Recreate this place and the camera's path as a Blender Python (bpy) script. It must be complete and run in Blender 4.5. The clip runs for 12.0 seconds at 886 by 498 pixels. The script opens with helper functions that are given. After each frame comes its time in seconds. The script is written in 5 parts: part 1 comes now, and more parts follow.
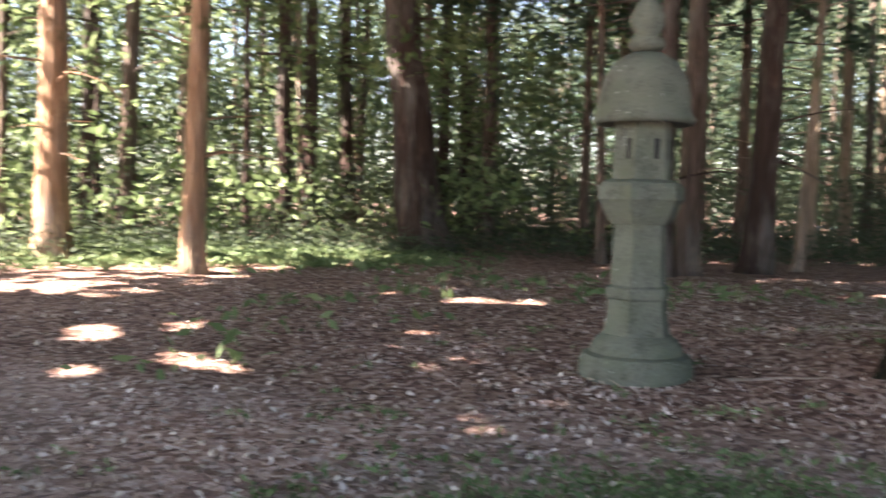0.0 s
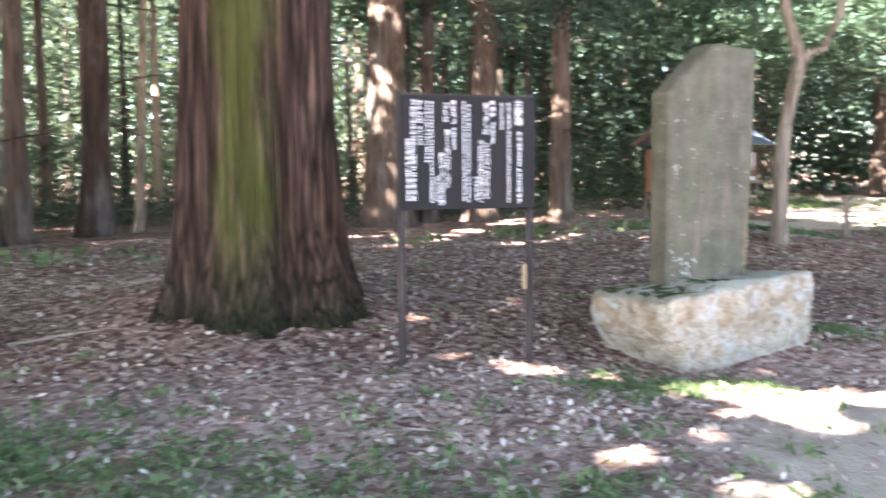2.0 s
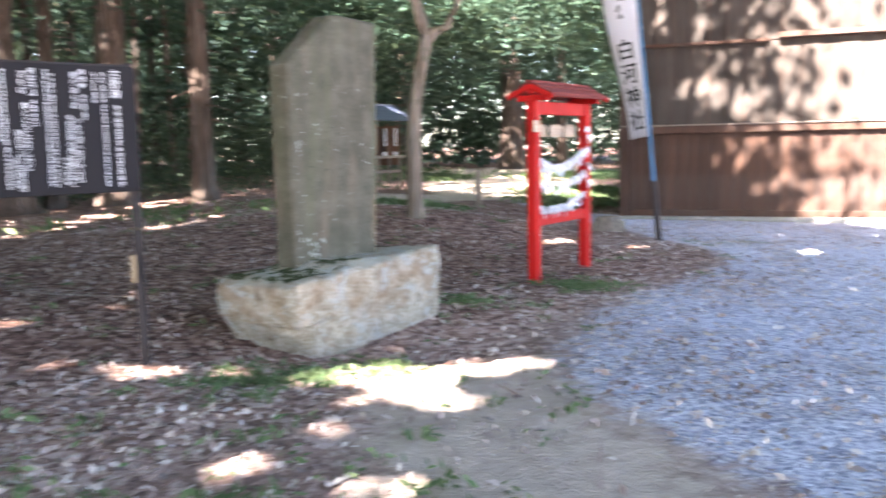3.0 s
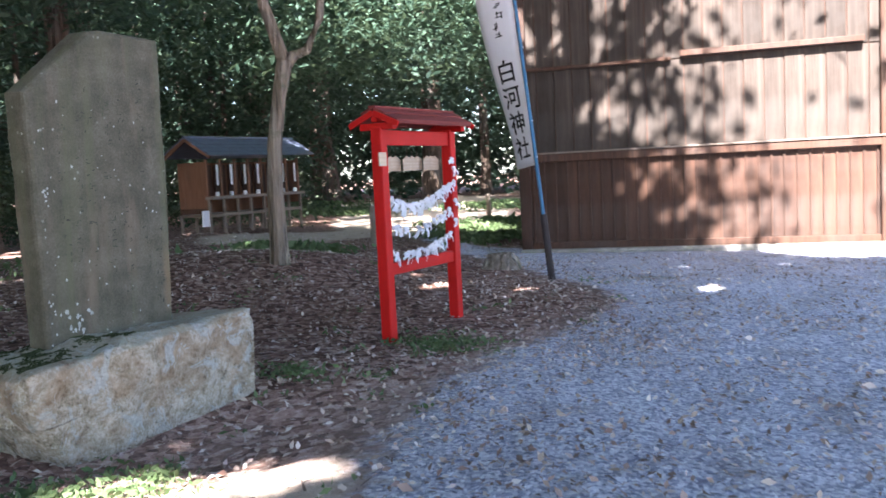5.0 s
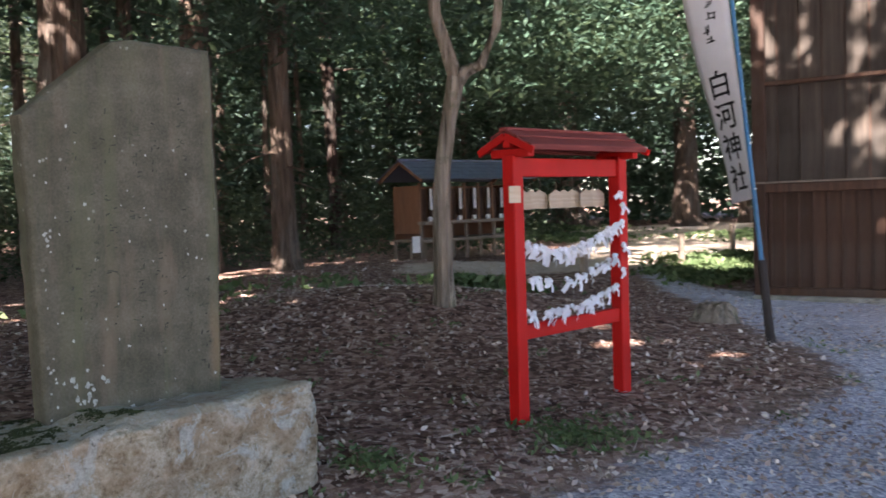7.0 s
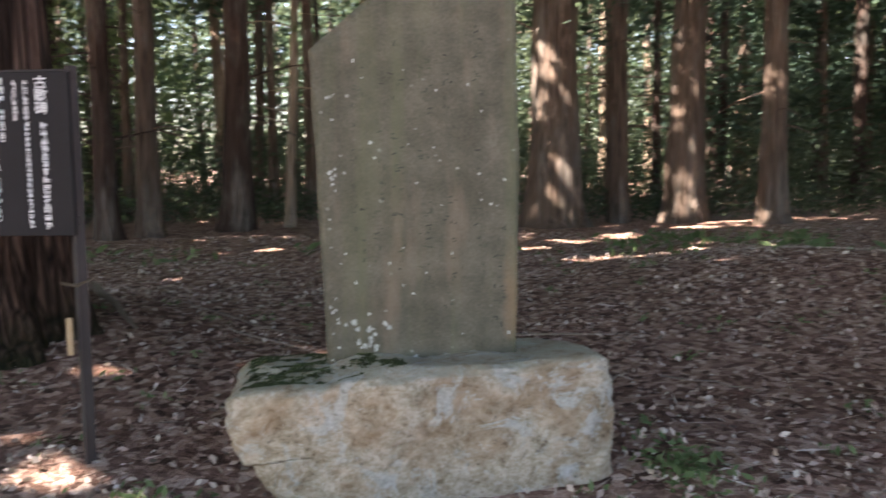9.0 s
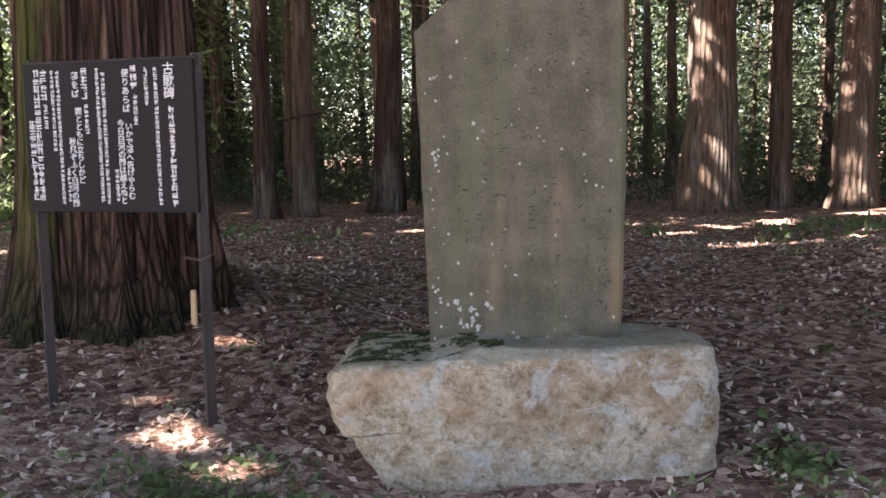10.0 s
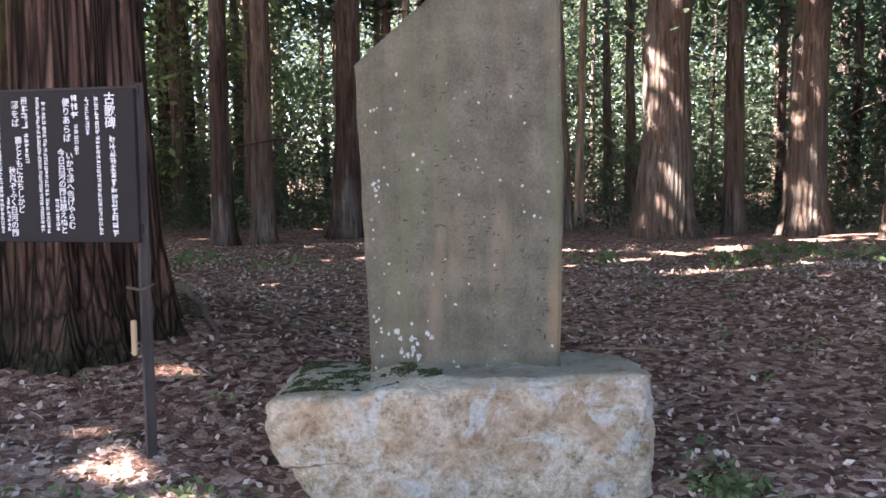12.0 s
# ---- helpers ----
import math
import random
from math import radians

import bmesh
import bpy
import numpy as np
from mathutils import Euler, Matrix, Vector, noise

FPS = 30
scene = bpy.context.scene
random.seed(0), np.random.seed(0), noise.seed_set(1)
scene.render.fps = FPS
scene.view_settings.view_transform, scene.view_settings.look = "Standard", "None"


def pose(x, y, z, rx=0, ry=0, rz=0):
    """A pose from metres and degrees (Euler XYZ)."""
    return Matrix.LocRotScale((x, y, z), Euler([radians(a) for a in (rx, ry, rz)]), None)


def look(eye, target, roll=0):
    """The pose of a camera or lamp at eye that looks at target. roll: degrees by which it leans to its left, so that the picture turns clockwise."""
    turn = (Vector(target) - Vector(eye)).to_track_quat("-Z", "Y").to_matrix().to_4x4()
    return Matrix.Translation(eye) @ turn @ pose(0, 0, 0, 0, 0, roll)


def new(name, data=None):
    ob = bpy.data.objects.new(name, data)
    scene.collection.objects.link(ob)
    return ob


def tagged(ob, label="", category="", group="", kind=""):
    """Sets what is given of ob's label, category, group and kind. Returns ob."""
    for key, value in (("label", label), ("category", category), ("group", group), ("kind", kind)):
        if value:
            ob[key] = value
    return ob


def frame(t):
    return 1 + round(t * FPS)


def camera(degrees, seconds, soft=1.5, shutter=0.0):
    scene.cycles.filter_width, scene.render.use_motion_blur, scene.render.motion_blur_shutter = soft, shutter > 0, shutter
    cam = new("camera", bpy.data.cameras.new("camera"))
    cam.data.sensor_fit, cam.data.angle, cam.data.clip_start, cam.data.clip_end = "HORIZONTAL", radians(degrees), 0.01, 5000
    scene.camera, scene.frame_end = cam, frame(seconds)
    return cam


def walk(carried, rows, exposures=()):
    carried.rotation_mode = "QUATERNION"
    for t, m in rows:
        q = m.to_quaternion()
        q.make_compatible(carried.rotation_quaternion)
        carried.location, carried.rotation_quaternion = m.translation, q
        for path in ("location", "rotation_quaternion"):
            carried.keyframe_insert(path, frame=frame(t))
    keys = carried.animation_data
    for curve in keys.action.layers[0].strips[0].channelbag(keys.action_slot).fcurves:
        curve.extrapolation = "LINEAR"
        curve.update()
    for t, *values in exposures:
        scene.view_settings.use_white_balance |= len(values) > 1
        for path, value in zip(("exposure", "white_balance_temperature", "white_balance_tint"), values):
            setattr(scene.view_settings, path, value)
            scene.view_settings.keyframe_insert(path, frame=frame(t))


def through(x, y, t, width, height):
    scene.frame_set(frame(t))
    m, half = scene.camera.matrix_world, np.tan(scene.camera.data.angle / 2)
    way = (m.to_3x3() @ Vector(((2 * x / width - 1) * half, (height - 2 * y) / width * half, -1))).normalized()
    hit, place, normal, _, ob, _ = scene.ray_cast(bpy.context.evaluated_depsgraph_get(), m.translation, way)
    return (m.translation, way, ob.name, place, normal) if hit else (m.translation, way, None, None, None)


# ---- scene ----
# the walk
cam = camera(53.0, 12.0, 1.6, 0.4)
PATH = [
    (0, (-5.65, -1.825, 1.432), (-6.1, 0.121, 1.327), 1.4),
    (0.5, (-5.548, -1.934, 1.398), (-5.593, 0.062, 1.28), 1.8),
    (1, (-5.309, -2.078, 1.422), (-5.034, -0.102, 1.285), 1.4),
    (1.5, (-5.082, -2.144, 1.427), (-4.531, -0.228, 1.272), 0.6),
    (2, (-4.858, -2.085, 1.379), (-4.008, -0.282, 1.209), -0.4),
    (2.5, (-4.653, -2.008, 1.375), (-3.488, -0.394, 1.176), -1.1),
    (3, (-4.362, -1.883, 1.377), (-2.913, -0.524, 1.146), -1.2),
    (3.2, (-4.213, -1.865, 1.363), (-2.675, -0.608, 1.128), -1.3),
    (4.8, (-2.953, -1.695, 1.407), (-1.387, -0.465, 1.227), -3.0),
    (5, (-2.798, -1.66, 1.403), (-1.255, -0.399, 1.234), -2.9),
    (5.5, (-2.332, -1.566, 1.432), (-0.858, -0.225, 1.274), -2.4),
    (6, (-1.892, -1.411, 1.455), (-0.478, -0.004, 1.311), -1.5),
    (6.5, (-1.437, -1.281, 1.471), (-0.124, 0.223, 1.352), -1.7),
    (6.7, (-1.268, -1.241, 1.483), (-0.033, 0.328, 1.377), -1.8),
    (8.3, (-0.004, -0.974, 1.507), (0.517, 0.952, 1.363), -1.1),
    (8.5, (0.122, -0.905, 1.429), (0.489, 1.055, 1.279), -0.5),
    (9, (0.357, -0.806, 1.455), (0.359, 1.185, 1.263), -0.7),
    (9.5, (0.533, -0.81, 1.451), (0.23, 1.155, 1.233), -0.9),
    (10, (0.646, -0.782, 1.44), (0.288, 1.173, 1.215), -0.8),
    (10.5, (0.747, -0.753, 1.437), (0.432, 1.211, 1.226), -0.9),
    (11, (0.779, -0.764, 1.462), (0.492, 1.205, 1.267), -0.8),
    (11.5, (0.784, -0.791, 1.446), (0.499, 1.181, 1.27), -0.9),
    (12, (0.777, -0.798, 1.467), (0.495, 1.175, 1.297), -0.6),
]
EXPOSURES = [(0.0, 4.05, 7000, 22), (0.6, 4.55, 6900, 20), (1.5, 5.1, 6550, 20), (3.0, 4.6, 6400, 20), (5.0, 3.8, 6000, 18), (6.7, 3.4, 6450, 20), (8.5, 3.85, 7100, 18), (10.0, 3.9, 7100, 25), (12.0, 4.25, 6500, 25)]
walk(cam, [(t, look(eye, target, roll)) for t, eye, target, roll in PATH], EXPOSURES)

# ---- light ----
TO_SUN = Vector((-0.60, -0.34, 0.73)).normalized()
world = bpy.data.worlds.new("world")
scene.world = world
world.use_nodes = True
wn = world.node_tree.nodes
sky = wn.new("ShaderNodeTexSky")
sky.sky_type, sky.sun_disc = "NISHITA", False
sky.sun_elevation = math.asin(TO_SUN.z)
sky.sun_rotation = math.atan2(TO_SUN.x, TO_SUN.y)
sky.dust_density = 1.0
world.node_tree.links.new(sky.outputs[0], wn["Background"].inputs[0])
wn["Background"].inputs[1].default_value = 0.050
sun_data = bpy.data.lights.new("sun", "SUN")
sun_data.energy, sun_data.angle, sun_data.color = 5.0, radians(0.6), (1.0, 0.93, 0.82)
sun = new("sun", sun_data)
sun.matrix_world = look(TO_SUN * 60, (0, 0, 0))


# ---- materials ----
class Nodes:
    """A small builder for node materials."""

    def __init__(self, name, rough=0.85, spec=0.3):
        self.m = bpy.data.materials.new(name)
        self.m.use_nodes = True
        self.t = self.m.node_tree
        self.b = self.t.nodes["Principled BSDF"]
        self.b.inputs["Roughness"].default_value = rough
        self.b.inputs["Specular IOR Level"].default_value = spec
        self.co = self.add("ShaderNodeTexCoord").outputs["Object"]

    def add(self, kind, **vals):
        n = self.t.nodes.new(kind)
        for k, v in vals.items():
            n.inputs[k.replace("_", " ")].default_value = v
        return n

    def link(self, a, b):
        self.t.links.new(a, b)

    def stretch(self, sx, sy, sz, src=None):
        n = self.add("ShaderNodeMapping")
        n.inputs["Scale"].default_value = (sx, sy, sz)
        self.link(src or self.co, n.inputs["Vector"])
        return n.outputs[0]

    def noise(self, scale, detail=5, rough=0.6, vec=None, distort=0.0):
        n = self.add("ShaderNodeTexNoise", Scale=scale, Detail=detail, Roughness=rough, Distortion=distort)
        self.link(vec or self.co, n.inputs["Vector"])
        return n.outputs["Fac"]

    def voronoi(self, scale, vec=None, out="Distance", feature="F1"):
        n = self.add("ShaderNodeTexVoronoi", Scale=scale)
        n.feature = feature
        self.link(vec or self.co, n.inputs["Vector"])
        return n.outputs[out]

    def ramp(self, fac, *stops):
        n = self.add("ShaderNodeValToRGB")
        els = n.color_ramp.elements
        while len(els) < len(stops):
            els.new(0.5)
        for e, (p, c) in zip(els, stops):
            e.position = p
            e.color = (*c, 1) if isinstance(c, tuple) else (c, c, c, 1)
        self.link(fac, n.inputs[0])
        return n.outputs[0]

    def mix(self, fac, a, b, mode="MIX"):
        n = self.add("ShaderNodeMix")
        n.data_type, n.blend_type = "RGBA", mode
        for sock, v in ((0, fac), (6, a), (7, b)):
            if isinstance(v, (int, float)):
                n.inputs[sock].default_value = v if sock == 0 else (v, v, v, 1)
            elif isinstance(v, tuple):
                n.inputs[sock].default_value = (*v, 1)
            else:
                self.link(v, n.inputs[sock])
        return n.outputs[2]

    def math(self, op, a, b=0.0):
        n = self.add("ShaderNodeMath")
        n.operation = op
        for i, v in enumerate((a, b)):
            if isinstance(v, (int, float)):
                n.inputs[i].default_value = v
            else:
                self.link(v, n.inputs[i])
        return n.outputs[0]

    def attr(self, name):
        n = self.add("ShaderNodeAttribute")
        n.attribute_name = name
        return n.outputs["Fac"]

    def island(self):
        return self.add("ShaderNodeNewGeometry").outputs["Random Per Island"]

    def object_random(self):
        return self.add("ShaderNodeObjectInfo").outputs["Random"]

    def color(self, c):
        self.link(c, self.b.inputs["Base Color"])
        return self

    def bump(self, h, strength=0.5, dist=0.02):
        n = self.add("ShaderNodeBump", Strength=strength, Distance=dist)
        self.link(h, n.inputs["Height"])
        self.link(n.outputs[0], self.b.inputs["Normal"])
        return self


def leaf_material(name, stops, through=0.45, rough=0.55):
    """Leaves: colour differs leaf by leaf, and light passes through them."""
    k = Nodes(name, rough + 0.1 * (rough < 0.6), 0.22)
    col = k.mix(0.35, k.ramp(k.island(), *stops), k.ramp(k.noise(0.35, 3), (0.3, stops[0][1]), (0.7, stops[-1][1])))
    k.color(col)
    tr = k.add("ShaderNodeBsdfTranslucent")
    k.link(k.mix(0.5, col, (0.14, 0.185, 0.09)), tr.inputs["Color"])
    ms = k.add("ShaderNodeMixShader")
    ms.inputs[0].default_value = through
    k.link(k.b.outputs[0], ms.inputs[1])
    k.link(tr.outputs[0], ms.inputs[2])
    k.link(ms.outputs[0], k.t.nodes["Material Output"].inputs[0])
    return k.m


def bark_material(name, dark, light, moss=0.0):
    k = Nodes(name, 0.95, 0.15)
    v = k.stretch(14, 14, 1.2)
    n = k.noise(1.0, 8, 0.65, v, 0.4)
    ridge = k.voronoi(1.6, k.stretch(9, 9, 0.8))
    c = k.ramp(n, (0.25, dark), (0.5, tuple((a + b) / 2 for a, b in zip(dark, light))), (0.78, light))
    c = k.mix(k.ramp(k.noise(1.0, 6, 0.7, k.stretch(2.2, 2.2, 0.5)), (0.47, 0.0), (0.62, 0.65)), c, k.ramp(n, (0.3, (0.055, 0.052, 0.048)), (0.7, (0.23, 0.225, 0.21))))
    c = k.mix(k.ramp(k.noise(1.0, 7, 0.75, k.stretch(3.2, 3.2, 0.9)), (0.56, 0.0), (0.62, 0.6)), c, tuple(min(0.6, v * 1.5) for v in light))
    c = k.mix(k.ramp(ridge, (0.0, 0.85), (0.3, 0.0)), c, tuple(a * 0.3 for a in dark))
    if moss:
        m = k.ramp(k.noise(2.2, 6), (0.62 - moss, 0.0), (0.72 - moss * 0.6, 0.85))
        c = k.mix(m, c, (0.05, 0.075, 0.03))
    k.color(c)
    k.bump(k.math("ADD", n, k.math("MULTIPLY", ridge, 1.2)), 1.0, 0.09)
    return k.m


def stone_material(name, a, b, scale=6.0, lichen=0.4, moss=(0.06, 0.08, 0.035), mossy=0.3, tint=None):
    k = Nodes(name, 0.9, 0.25)
    n1, n2 = k.noise(scale, 8, 0.65), k.noise(scale * 7, 6, 0.7)
    c = k.ramp(k.mix(0.45, n1, n2), (0.40, tuple(v * 0.7 for v in a)), (0.5, tuple((v + w) / 2 for v, w in zip(a, b))), (0.61, b))
    if tint:
        c = k.mix(k.ramp(k.noise(1.7, 5), (0.45, 0.0), (0.62, 0.75)), c, tint)
    c = k.mix(k.ramp(k.noise(scale * 0.5, 7, 0.7), (0.62 - mossy * 0.4, 0.0), (0.72, 0.75)), c, moss)
    spots = k.ramp(k.voronoi(scale * 2.3), (0.10, 1.0), (0.17, 0.0))
    where = k.ramp(k.noise(scale * 0.35, 5), (0.5, 0.0), (0.62, lichen))
    c = k.mix(k.mix(1.0, spots, where, "MULTIPLY"), c, (0.52, 0.54, 0.50))
    k.color(c)
    k.bump(k.mix(0.5, n1, n2), 0.6, 0.02)
    return k.m


def wood_material(name, dark, light, axis=2, grain=30.0, rough=0.75, vary=0.3):
    k = Nodes(name, rough, 0.3)
    s = [grain] * 3
    s[axis] = grain * 0.05
    n = k.noise(1.0, 6, 0.6, k.stretch(*s), 0.6)
    c = k.ramp(n, (0.25, dark), (0.75, light))
    c = k.mix(k.math("MULTIPLY", k.object_random(), vary), c, tuple(v * 0.45 for v in dark))
    c = k.mix(k.ramp(k.noise(1.1, 5), (0.45, 0.0), (0.75, 0.35)), c, (0.09, 0.085, 0.08))
    k.color(c)
    k.bump(n, 0.35, 0.01)
    return k.m


def paint_material(name, base, worn, rough=0.5):
    k = Nodes(name, rough, 0.2)
    n = k.noise(18, 7, 0.7)
    c = k.mix(k.ramp(n, (0.66, 0.0), (0.74, 0.7)), k.ramp(k.noise(2.5, 4), (0.3, base), (0.7, tuple(v * 0.75 for v in base))), worn)
    k.color(c)
    k.bump(k.noise(60, 3), 0.12, 0.004)
    return k.m


def ground_material():
    k = Nodes("leaf_litter_ground", 0.95, 0.15)
    fine, mid, big = k.noise(24, 7, 0.75), k.noise(5, 6, 0.65), k.noise(0.5, 4)
    flakes = k.voronoi(19, k.mix(0.08, k.co, k.add("ShaderNodeTexNoise", Scale=6.0).outputs["Color"]), "Color")
    litter = k.ramp(k.mix(0.5, fine, flakes), (0.25, (0.065, 0.037, 0.029)), (0.45, (0.26, 0.16, 0.13)), (0.6, (0.47, 0.335, 0.285)), (0.76, (0.66, 0.56, 0.51)))
    litter = k.mix(k.ramp(big, (0.4, 0.0), (0.65, 0.45)), litter, k.ramp(fine, (0.3, (0.13, 0.095, 0.085)), (0.8, (0.38, 0.33, 0.31))))
    # litter under the trees: moist soil and the shade there in one dark colour
    shaded_humus = k.ramp(k.mix(0.5, fine, flakes), (0.25, (0.03, 0.017, 0.013)), (0.45, (0.135, 0.077, 0.061)), (0.6, (0.27, 0.175, 0.142)), (0.76, (0.49, 0.385, 0.335)))
    court_tone = k.math("ADD", k.attr("court_tone"), k.math("MULTIPLY", k.math("SUBTRACT", mid, 0.5), 0.6))
    litter = k.mix(k.ramp(court_tone, (0.3, 0.0), (0.7, 1.0)), shaded_humus, litter)
    pebble = k.voronoi(46, None, "Color")
    grey = k.ramp(k.mix(0.35, pebble, fine), (0.2, (0.15, 0.16, 0.22)), (0.45, (0.38, 0.395, 0.48)), (0.75, (0.74, 0.75, 0.80)))
    grey = k.mix(k.ramp(k.noise(1.4, 6), (0.52, 0.0), (0.7, 0.4)), grey, (0.17, 0.14, 0.12))
    edge = k.math("ADD", k.attr("gravel"), k.math("MULTIPLY", k.math("SUBTRACT", k.noise(3.5, 6, 0.7), 0.5), 0.9))
    c = k.mix(k.ramp(edge, (0.42, 0.0), (0.6, 1.0)), litter, grey)
    soil = k.mix(0.6, k.ramp(mid, (0.3, (0.17, 0.125, 0.10)), (0.7, (0.36, 0.29, 0.24))), litter)
    c = k.mix(k.math("MULTIPLY", k.ramp(edge, (0.18, 0.0), (0.4, 1.0), (0.5, 1.0), (0.68, 0.0)), 0.8), c, soil)
    dirt = k.ramp(k.mix(0.3, mid, fine), (0.3, (0.33, 0.265, 0.21)), (0.7, (0.57, 0.485, 0.41)))
    c = k.mix(k.ramp(k.math("ADD", k.attr("path"), k.math("MULTIPLY", k.math("SUBTRACT", mid, 0.5), 0.5)), (0.4, 0.0), (0.6, 1.0)), c, dirt)
    moss = k.ramp(k.math("ADD", k.attr("green"), k.math("MULTIPLY", k.math("SUBTRACT", k.noise(2.6, 7, 0.75), 0.5), 1.2)), (0.45, 0.0), (0.75, 0.7))
    c = k.mix(moss, c, k.ramp(fine, (0.3, (0.07, 0.10, 0.06)), (0.75, (0.19, 0.24, 0.14))))
    k.color(c)
    k.bump(k.mix(0.5, fine, k.voronoi(40)), 0.9, 0.03)
    return k.m


GROUND = ground_material()


def slab_material():
    """Fine sandstone with rain streaks, olive algae and a damp foot."""
    k = Nodes("weathered_slab_stone", 0.9, 0.2)
    fine, mid = k.noise(70, 6, 0.7), k.noise(5, 6, 0.6)
    c = k.ramp(k.mix(0.45, mid, fine), (0.36, (0.056, 0.053, 0.039)), (0.5, (0.092, 0.087, 0.066)), (0.64, (0.138, 0.131, 0.102)))
    streak = k.noise(1.0, 7, 0.65, k.stretch(9, 9, 0.45))
    c = k.mix(k.ramp(streak, (0.48, 0.0), (0.66, 0.55)), c, (0.105, 0.115, 0.068))
    c = k.mix(k.ramp(k.noise(1.0, 5, 0.6, k.stretch(5, 5, 0.8)), (0.55, 0.0), (0.72, 0.5)), c, (0.20, 0.155, 0.115))
    sep = k.add("ShaderNodeSeparateXYZ")
    k.link(k.co, sep.inputs[0])
    c = k.mix(k.ramp(k.math("ADD", sep.outputs[2], k.math("MULTIPLY", mid, 0.12)), (0.07, 0.6), (0.16, 0.0)), c, (0.055, 0.056, 0.042))
    rust = k.ramp(k.math("ADD", sep.outputs[0], k.math("MULTIPLY", mid, 0.16)), (0.97, 0.0), (1.03, 0.35))
    c = k.mix(k.mix(1.0, rust, k.ramp(sep.outputs[2], (0.12, 0.0), (0.2, 1.0), (0.4, 1.0), (0.7, 0.0)), "MULTIPLY"), c, (0.26, 0.16, 0.09))
    spot = k.ramp(k.math("ADD", k.voronoi(15), k.math("MULTIPLY", k.noise(60, 3), 0.18)), (0.19, 1.0), (0.25, 0.0))
    some = k.ramp(k.noise(2.6, 4), (0.52, 0.0), (0.60, 0.75))
    c = k.mix(k.mix(1.0, spot, some, "MULTIPLY"), c, (0.40, 0.42, 0.38))
    k.color(c)
    k.bump(k.mix(0.6, mid, fine), 0.5, 0.012)
    return k.m


def boulder_material():
    """Cream and tan rough stone with brown stains, grey lichen and small pits."""
    k = Nodes("pale_boulder_stone", 0.92, 0.2)
    fine, mid, big = k.noise(46, 8, 0.75), k.noise(9, 8, 0.7, None, 0.6), k.noise(2.4, 6, 0.65, None, 0.8)
    c = k.ramp(k.mix(0.5, mid, fine), (0.37, (0.15, 0.12, 0.08)), (0.46, (0.36, 0.315, 0.235)), (0.55, (0.54, 0.50, 0.42)), (0.65, (0.70, 0.68, 0.62)))
    c = k.mix(k.ramp(big, (0.46, 0.0), (0.6, 0.62)), c, k.ramp(mid, (0.35, (0.20, 0.13, 0.075)), (0.7, (0.52, 0.38, 0.25))))
    c = k.mix(k.ramp(k.noise(3.7, 7, 0.7, None, 1.0), (0.535, 0.0), (0.60, 0.85)), c, k.ramp(fine, (0.35, (0.36, 0.385, 0.36)), (0.65, (0.62, 0.65, 0.65))))
    c = k.mix(k.ramp(k.noise(14, 6, 0.75, None, 0.8), (0.62, 0.0), (0.68, 0.85)), c, (0.60, 0.63, 0.62))
    c = k.mix(k.ramp(k.noise(21, 5, 0.7), (0.30, 0.8), (0.40, 0.0)), c, (0.075, 0.062, 0.045))
    sep = k.add("ShaderNodeSeparateXYZ")
    k.link(k.add("ShaderNodeNewGeometry").outputs["Normal"], sep.inputs[0])
    c = k.mix(k.math("MULTIPLY", k.ramp(sep.outputs[2], (0.5, 0.0), (0.85, 1.0)), k.ramp(mid, (0.4, 0.15), (0.6, 0.75))), c, (0.33, 0.35, 0.29))
    k.color(c)
    k.bump(k.math("ADD", k.math("MULTIPLY", mid, 1.3), fine), 1.0, 0.03)
    return k.m


STELE = slab_material()
BOULDER = boulder_material()
LANTERN = stone_material("mossy_lantern_stone", (0.085, 0.09, 0.075), (0.165, 0.175, 0.15), 7.0, 0.6, (0.05, 0.07, 0.035), 0.75)
SILL = stone_material("sill_stone", (0.2, 0.19, 0.17), (0.36, 0.34, 0.31), 6.0, 0.3)
MOSS = leaf_material("moss_cushion", ((0.2, (0.03, 0.042, 0.018)), (0.8, (0.10, 0.12, 0.055))), 0.1, 0.95)
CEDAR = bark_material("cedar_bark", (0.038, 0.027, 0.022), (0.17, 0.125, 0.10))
# darker copy of the cedar bark, with deep shade put into its colour
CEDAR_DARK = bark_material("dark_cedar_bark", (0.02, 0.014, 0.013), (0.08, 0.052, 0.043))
CEDAR_MOSS = bark_material("mossy_cedar_bark", (0.045, 0.032, 0.026), (0.19, 0.13, 0.10), 0.14)
PALE_BARK = bark_material("pale_bark", (0.13, 0.095, 0.07), (0.38, 0.30, 0.23), 0.03)
# sun on the two leftmost trunks, put into a lighter orange bark colour
SUNLIT_BARK = bark_material("sunlit_orange_bark", (0.19, 0.11, 0.065), (0.46, 0.29, 0.185), 0.02)
RED = paint_material("vermilion_paint", (0.47, 0.009, 0.007), (0.28, 0.04, 0.035), 0.6)
RED_ROOF = paint_material("faded_red_board", (0.20, 0.045, 0.04), (0.22, 0.16, 0.15), 0.75)
BLACK_WOOD = wood_material("black_brown_wood", (0.017, 0.013, 0.014), (0.045, 0.036, 0.036), 2, 40)
BOARD_BLACK = paint_material("black_board_paint", (0.016, 0.014, 0.016), (0.04, 0.036, 0.036), 0.7)
GREY_WOOD = wood_material("grey_weathered_wood", (0.12, 0.09, 0.07), (0.30, 0.25, 0.21), 2, 40)
PLAQUE = wood_material("pale_plaque_wood", (0.42, 0.31, 0.21), (0.62, 0.50, 0.38), 0, 30)
